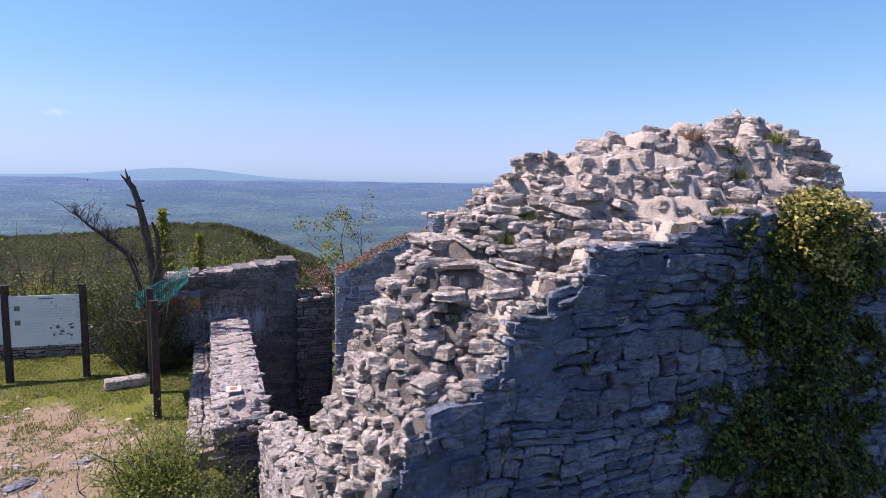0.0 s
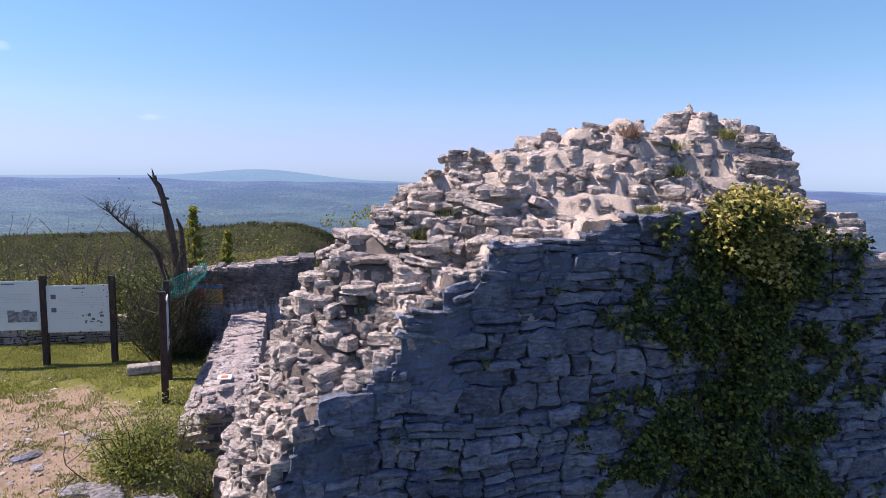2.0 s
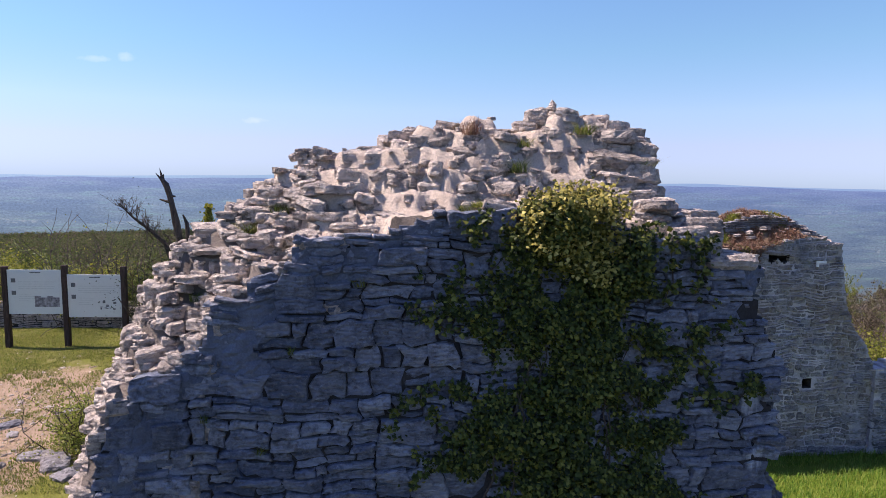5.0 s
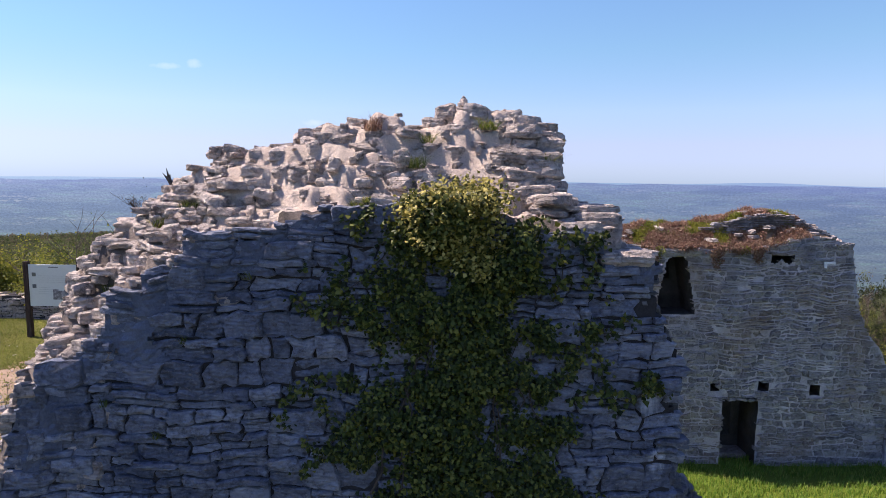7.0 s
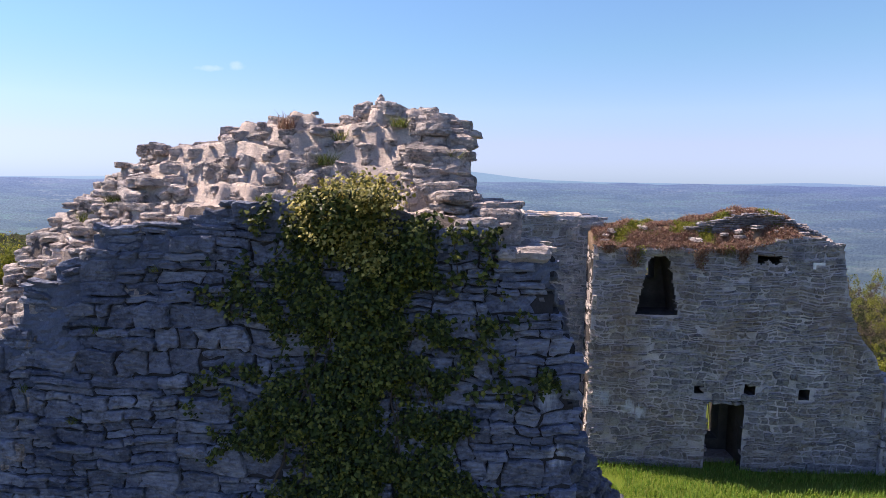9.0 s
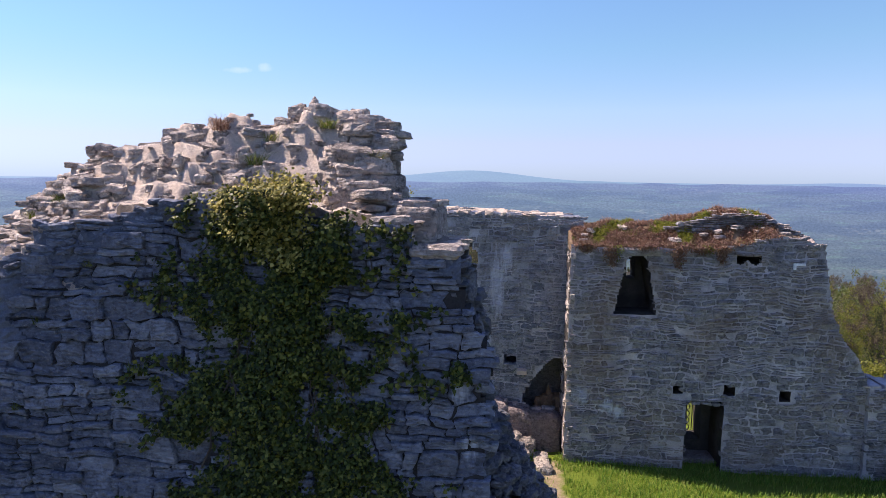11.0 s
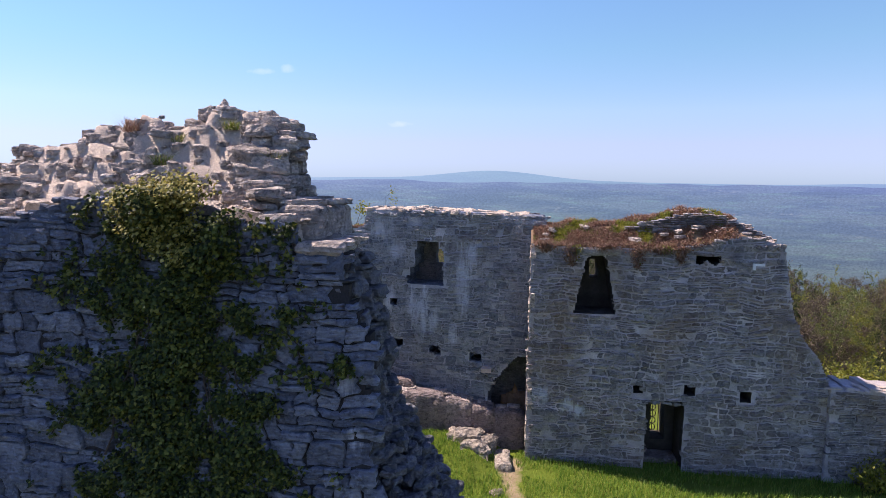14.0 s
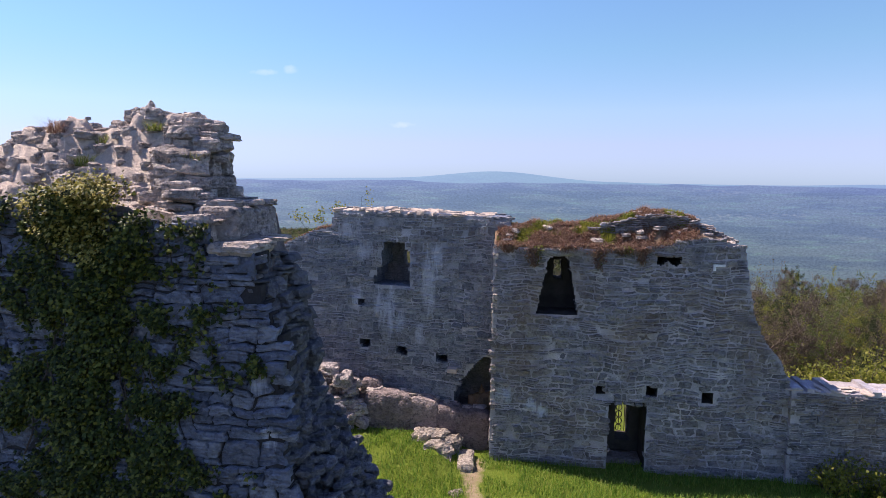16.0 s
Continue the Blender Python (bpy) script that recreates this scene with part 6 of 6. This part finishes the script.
def thicket(name, label, place, size, seed, mat, stems, leaves, leaf=0.05, bark=None):
    """A shrub of many thin stems with small leaves."""
    rng = random.Random(seed)
    plant = empty(name, label, "shrub")
    wood, crown = Geo(), Geo()
    tips = []
    for _ in range(stems):
        b = Vector((rng.gauss(0, size[0] * 0.3), rng.gauss(0, size[1] * 0.3), -0.1))
        d = Vector((b.x * 0.6 / max(0.2, size[0]) + rng.gauss(0, 0.2), b.y * 0.6 / max(0.2, size[1]) + rng.gauss(0, 0.2), 1))
        grow(wood, rng, b, d, size[2] * rng.uniform(0.55, 0.85), 0.006 + size[2] * 0.006, 1, tips, 0.2, 3, 4)
    for _ in range(leaves):
        p, d = rng.choice(tips)
        o = Vector((rng.gauss(0, 1), rng.gauss(0, 1), rng.gauss(0, 1))) * size[2] * 0.09
        leaf_quad(crown, rng, p * rng.uniform(0.45, 1.02) + o, (rng.gauss(0, 1), rng.gauss(0, 1), rng.gauss(0.6, 1)), leaf * rng.uniform(0.6, 1.3), 0.0)
    piece("stem_tangle", wood, bark or M_BARK, plant, kind="stuff")
    if leaves:
        piece("leaves", crown, mat, plant, kind="stuff")
    plant.location = place
    return plant


gz = ground_z
thicket("shrub", "round yellow-green shrub with small leaves beside the low wall", (-1.15, 7.55, 3.15), (0.42, 0.42, 1.05), 161, M_FRESH, 60, 9000, 0.03)
thicket("shrub", "small green shrub at the end of the low wall", (-0.45, 7.0, 3.1), (0.35, 0.3, 0.75), 162, M_SHRUB, 30, 2600, 0.024)
thicket("shrub", "small yellow-green shrub against the low wall", (14.55, 10.55, gz(14.5, 10.5)), (0.3, 0.25, 0.85), 163, M_SPRING, 12, 900, 0.06)
thicket("shrub", "small yellow-green shrub against the low wall", (15.4, 10.55, gz(15.4, 10.5)), (0.35, 0.25, 0.8), 164, M_SPRING, 12, 800, 0.06)
for i, (x, y, h, mat, n, lf) in enumerate(((-6.6, 15.6, 1.9, M_SPRING, 8000, 0.045), (-5.3, 15.9, 1.7, M_SHRUB, 7000, 0.042), (-4.3, 15.6, 1.8, M_SPRING, 7400, 0.042), (-3.2, 15.4, 1.9, M_SHRUB, 6000, 0.04),
                                           (-2.3, 15.3, 1.7, M_SHRUB, 7400, 0.038), (-8.4, 16.4, 2.0, M_SPRING, 8000, 0.048), (-7.2, 17.5, 2.1, M_SHRUB, 4200, 0.045), (0.3, 16.4, 2.6, M_SHRUB, 7400, 0.042),
                                           (1.4, 16.6, 2.2, M_SPRING, 7000, 0.042), (-0.3, 15.9, 2.4, M_SPRING, 6600, 0.038))):
    thicket("bush", "tangled spring bush with fresh leaves behind the wall", (x, y, min(3.3, gz(x, y) + 0.6)), (0.8, 0.6, h * (0.78 if x < -2.5 else 0.9)), 170 + i, mat, 22, int(n * 1.4), lf * 1.25)
for i, (x, y, top) in enumerate(((15.6, 15.0, 2.0), (16.6, 15.6, 2.3), (17.6, 15.2, 2.6), (18.7, 16.0, 2.6), (19.8, 15.5, 2.9), (21.0, 16.5, 2.8))):
    thicket("bush", "fresh yellow-green bush behind the low wall", (x, y, gz(x, y)), (0.8, 0.7, max(1.0, (top - gz(x, y)) / 1.1)), 240 + i, M_SPRING, 20, 4200, 0.075)
for i, (x, y, h) in enumerate(((-4.6, 15.2, 2.6), (-3.9, 15.3, 2.9), (-5.6, 15.4, 2.7))):
    thicket("bare_shrub", "thin bare grey shrub with few leaves", (x, y, 3.1), (0.5, 0.4, h), 185 + i, M_SPRING, 9, 120, 0.05)


def conifer(place, height, radius, seed, label):
    rng = random.Random(seed)
    tree = empty("small_conifer", label, "tree")
    tree.location = place
    wood, leaves = Geo(), Geo()
    tube(wood, [(0, 0, -0.2), (0.02, 0, height * 0.5), (0, 0.02, height)], [0.05, 0.03, 0.006])
    for i in range(int(height * 34)):
        t = rng.random() ** 0.8
        z = height * (0.12 + 0.88 * t)
        a = rng.uniform(0, math.tau)
        L = radius * (1.05 - t) * rng.uniform(0.6, 1.2)
        tip = Vector((L * math.cos(a), L * math.sin(a), z + L * 0.45))
        tube(wood, [(0, 0, z), tip], [0.008, 0.003], 3)
        for _ in range(22):
            p = Vector((0, 0, z)).lerp(tip, rng.uniform(0.25, 1.05)) + Vector((rng.gauss(0, 0.04), rng.gauss(0, 0.04), rng.gauss(0, 0.03)))
            leaf_quad(leaves, rng, p, (rng.gauss(0, 1), rng.gauss(0, 1), rng.gauss(0.4, 1)), rng.uniform(0.04, 0.08), -0.4)
    piece("trunk", wood, M_BARK, tree)
    piece("needles", leaves, M_SPRING, tree, kind="stuff")


conifer((-1.48, 14.95, 3.2), 3.1, 0.55, 191, "narrow yellow-green conifer behind the ruined wall")
conifer((-0.72, 15.1, 3.2), 2.5, 0.45, 192, "small yellow-green conifer behind the ruined wall")


def nearer(geo):
    """The dead trees stand in front of the wall's end."""
    pivot = Vector((0.77, -0.8, 7.155))
    geo.v = [tuple(pivot + (Vector(v) - pivot) * 0.93) for v in geo.v]
    return geo


def dead_tree():
    rng = random.Random(201)
    tree = empty("dead_tree", "dead grey-brown tree trunk with a broken splintered top", "tree")
    g = Geo()
    main = [(-1.66, 14.2, 3.0), (-1.70, 14.15, 4.6), (-1.76, 14.1, 5.35), (-1.84, 14.05, 5.95), (-1.90, 14.0, 6.3), (-1.95, 14.0, 6.6), (-2.06, 14.0, 6.85), (-2.15, 14.0, 7.0)]
    tube(g, main, [0.12, 0.10, 0.085, 0.075, 0.07, 0.062, 0.066, 0.04], 9)
    for tip, w in (((-2.17, 14.0, 7.24), 0.025), ((-2.24, 13.98, 7.12), 0.02), ((-2.09, 14.0, 7.1), 0.022)):
        tube(g, [(-2.12, 14.0, 6.93), tip], [0.04, 0.004], 5)
    tube(g, [(-1.90, 14.0, 6.42), (-2.0, 13.97, 6.45), (-2.17, 13.95, 6.5)], [0.045, 0.035, 0.015], 6)
    tube(g, [(-1.95, 14.0, 6.58), (-1.83, 14.0, 6.57)], [0.05, 0.02], 6)
    g.v = [tuple(Vector(v) + Vector((n3(v[0] * 6, v[1] * 6, v[2] * 3), n3(v[1] * 6, v[2] * 4, 3.0), 0)) * 0.05) for v in g.v]
    piece("trunk", nearer(g), M_BARK, tree)
    g = Geo()
    tube(g, [(-1.55, 14.3, 3.2), (-1.6, 14.25, 4.8), (-1.62, 14.2, 5.5), (-1.64, 14.2, 5.9), (-1.72, 14.18, 6.12)], [0.09, 0.075, 0.065, 0.05, 0.02], 8)
    piece("broken_stem", nearer(g), M_BARK, tree)
    leaning = empty("leaning_tree", "bare leaning dark tree with fine twigs", "tree")
    g, tips = Geo(), []
    tube(g, [(-1.75, 14.4, 3.1), (-1.9, 14.35, 4.4), (-2.2, 14.3, 5.4), (-2.55, 14.25, 5.75), (-2.9, 14.2, 6.05), (-3.05, 14.2, 6.2), (-3.2, 14.2, 6.38)], [0.075, 0.065, 0.055, 0.042, 0.028, 0.016, 0.006], 8)
    piece("trunk", nearer(g), M_BARK, leaning)
    tw = Geo()
    for i in range(44):
        t = rng.random() ** 0.8
        p = Vector((-2.0, 14.3, 5.2)).lerp(Vector((-3.1, 14.2, 6.25)), t)
        grow(tw, rng, p, (rng.gauss(-0.3, 0.5), rng.gauss(0, 0.5), rng.uniform(0.2, 1.1)), rng.uniform(0.16, 0.36), 0.011, 2, tips, 0.25, 3, 4)
    for i in range(30):
        p = Vector((-1.7 + rng.gauss(0, 0.25), 14.2 + rng.gauss(0, 0.2), rng.uniform(3.6, 5.6)))
        grow(tw, rng, p, (rng.gauss(0, 0.9), rng.gauss(-0.4, 0.5), rng.gauss(0, 0.5)), rng.uniform(0.3, 0.7), 0.012, 1, tips, 0.3, 3, 4)
    piece("twig_tangle", nearer(tw), M_BARK, leaning, "fine bare twigs", kind="stuff")


dead_tree()
make_tree("sapling", "slender young tree with sparse fresh leaves", (2.95, 16.2, 4.3), 2.3, 211, M_SPRING, 0.06, 14, 0.09, trunk_r=0.025, depth=3, split=3)
make_tree("sapling", "slender bare young tree with few leaves", (3.7, 16.6, 4.3), 2.0, 212, M_SPRING, 0.05, 7, 0.08, trunk_r=0.022, depth=3, split=3)


for i, (x, y, hh) in enumerate(((-1.95, 13.5, 1.5), (-1.75, 13.2, 1.35), (-2.2, 13.8, 1.5), (-1.75, 13.35, 1.75), (-1.5, 12.95, 1.0), (-1.72, 12.8, 3.0), (-1.8, 13.1, 2.9))):
    thicket("bramble", "tangled brown bramble bush with few dark leaves", (x, y, 3.2), (0.24, 0.2, hh * 0.85), 230 + i, M_SHRUB if i == 3 else M_WOODS, 16, 5200, 0.026)


def green_net():
    """Torn green plastic netting over the wall's corner."""
    g = Geo()
    n, m = 22, 12
    for i in range(n + 1):
        for k in range(m + 1):
            u, v = i / n, k / m
            x = -1.8 + 0.9 * u
            z = 4.9 + 0.42 * u - 0.26 * v + 0.09 * n3(u * 4, v * 3, 2) - 0.14 * math.sin(math.pi * u) * v
            y = 12.55 - 0.2 * v + 0.12 * n3(u * 3, v * 4, 7)
            g.v.append((x, y, z))
    lines = Geo()
    row = m + 1
    for i in range(n + 1):
        tube(lines, [g.v[i * row + k] for k in range(row)], [0.007] * row, 4)
    for k in range(row):
        tube(lines, [g.v[i * row + k] for i in range(n + 1)], [0.007] * (n + 1), 4)
    thing("green_netting", lines, plain("green_plastic", (0.03, 0.26, 0.21), 0.5), "torn blue-green plastic netting draped beside the wall", "netting")


green_net()

# loose stones and pebbles on the bare earth
rng = random.Random(221)
ppool = slab_pool(222, 8, M_CORE)
pebbles = Geo()
for i in range(1200):
    x, y = rng.gauss(-3.0, 1.3), rng.gauss(8.3, 1.6)
    if x > -0.9 or y < 6:
        continue
    lay_slab(rng, ppool, None, (x, y, ground_z(x, y) + 0.005), 0.02 + 0.09 * rng.random() ** 4, 0.9, 8, pebbles)
thing("loose_stones", pebbles, M_CORE, "small pale stones scattered on trodden earth", "stones", kind="stuff")
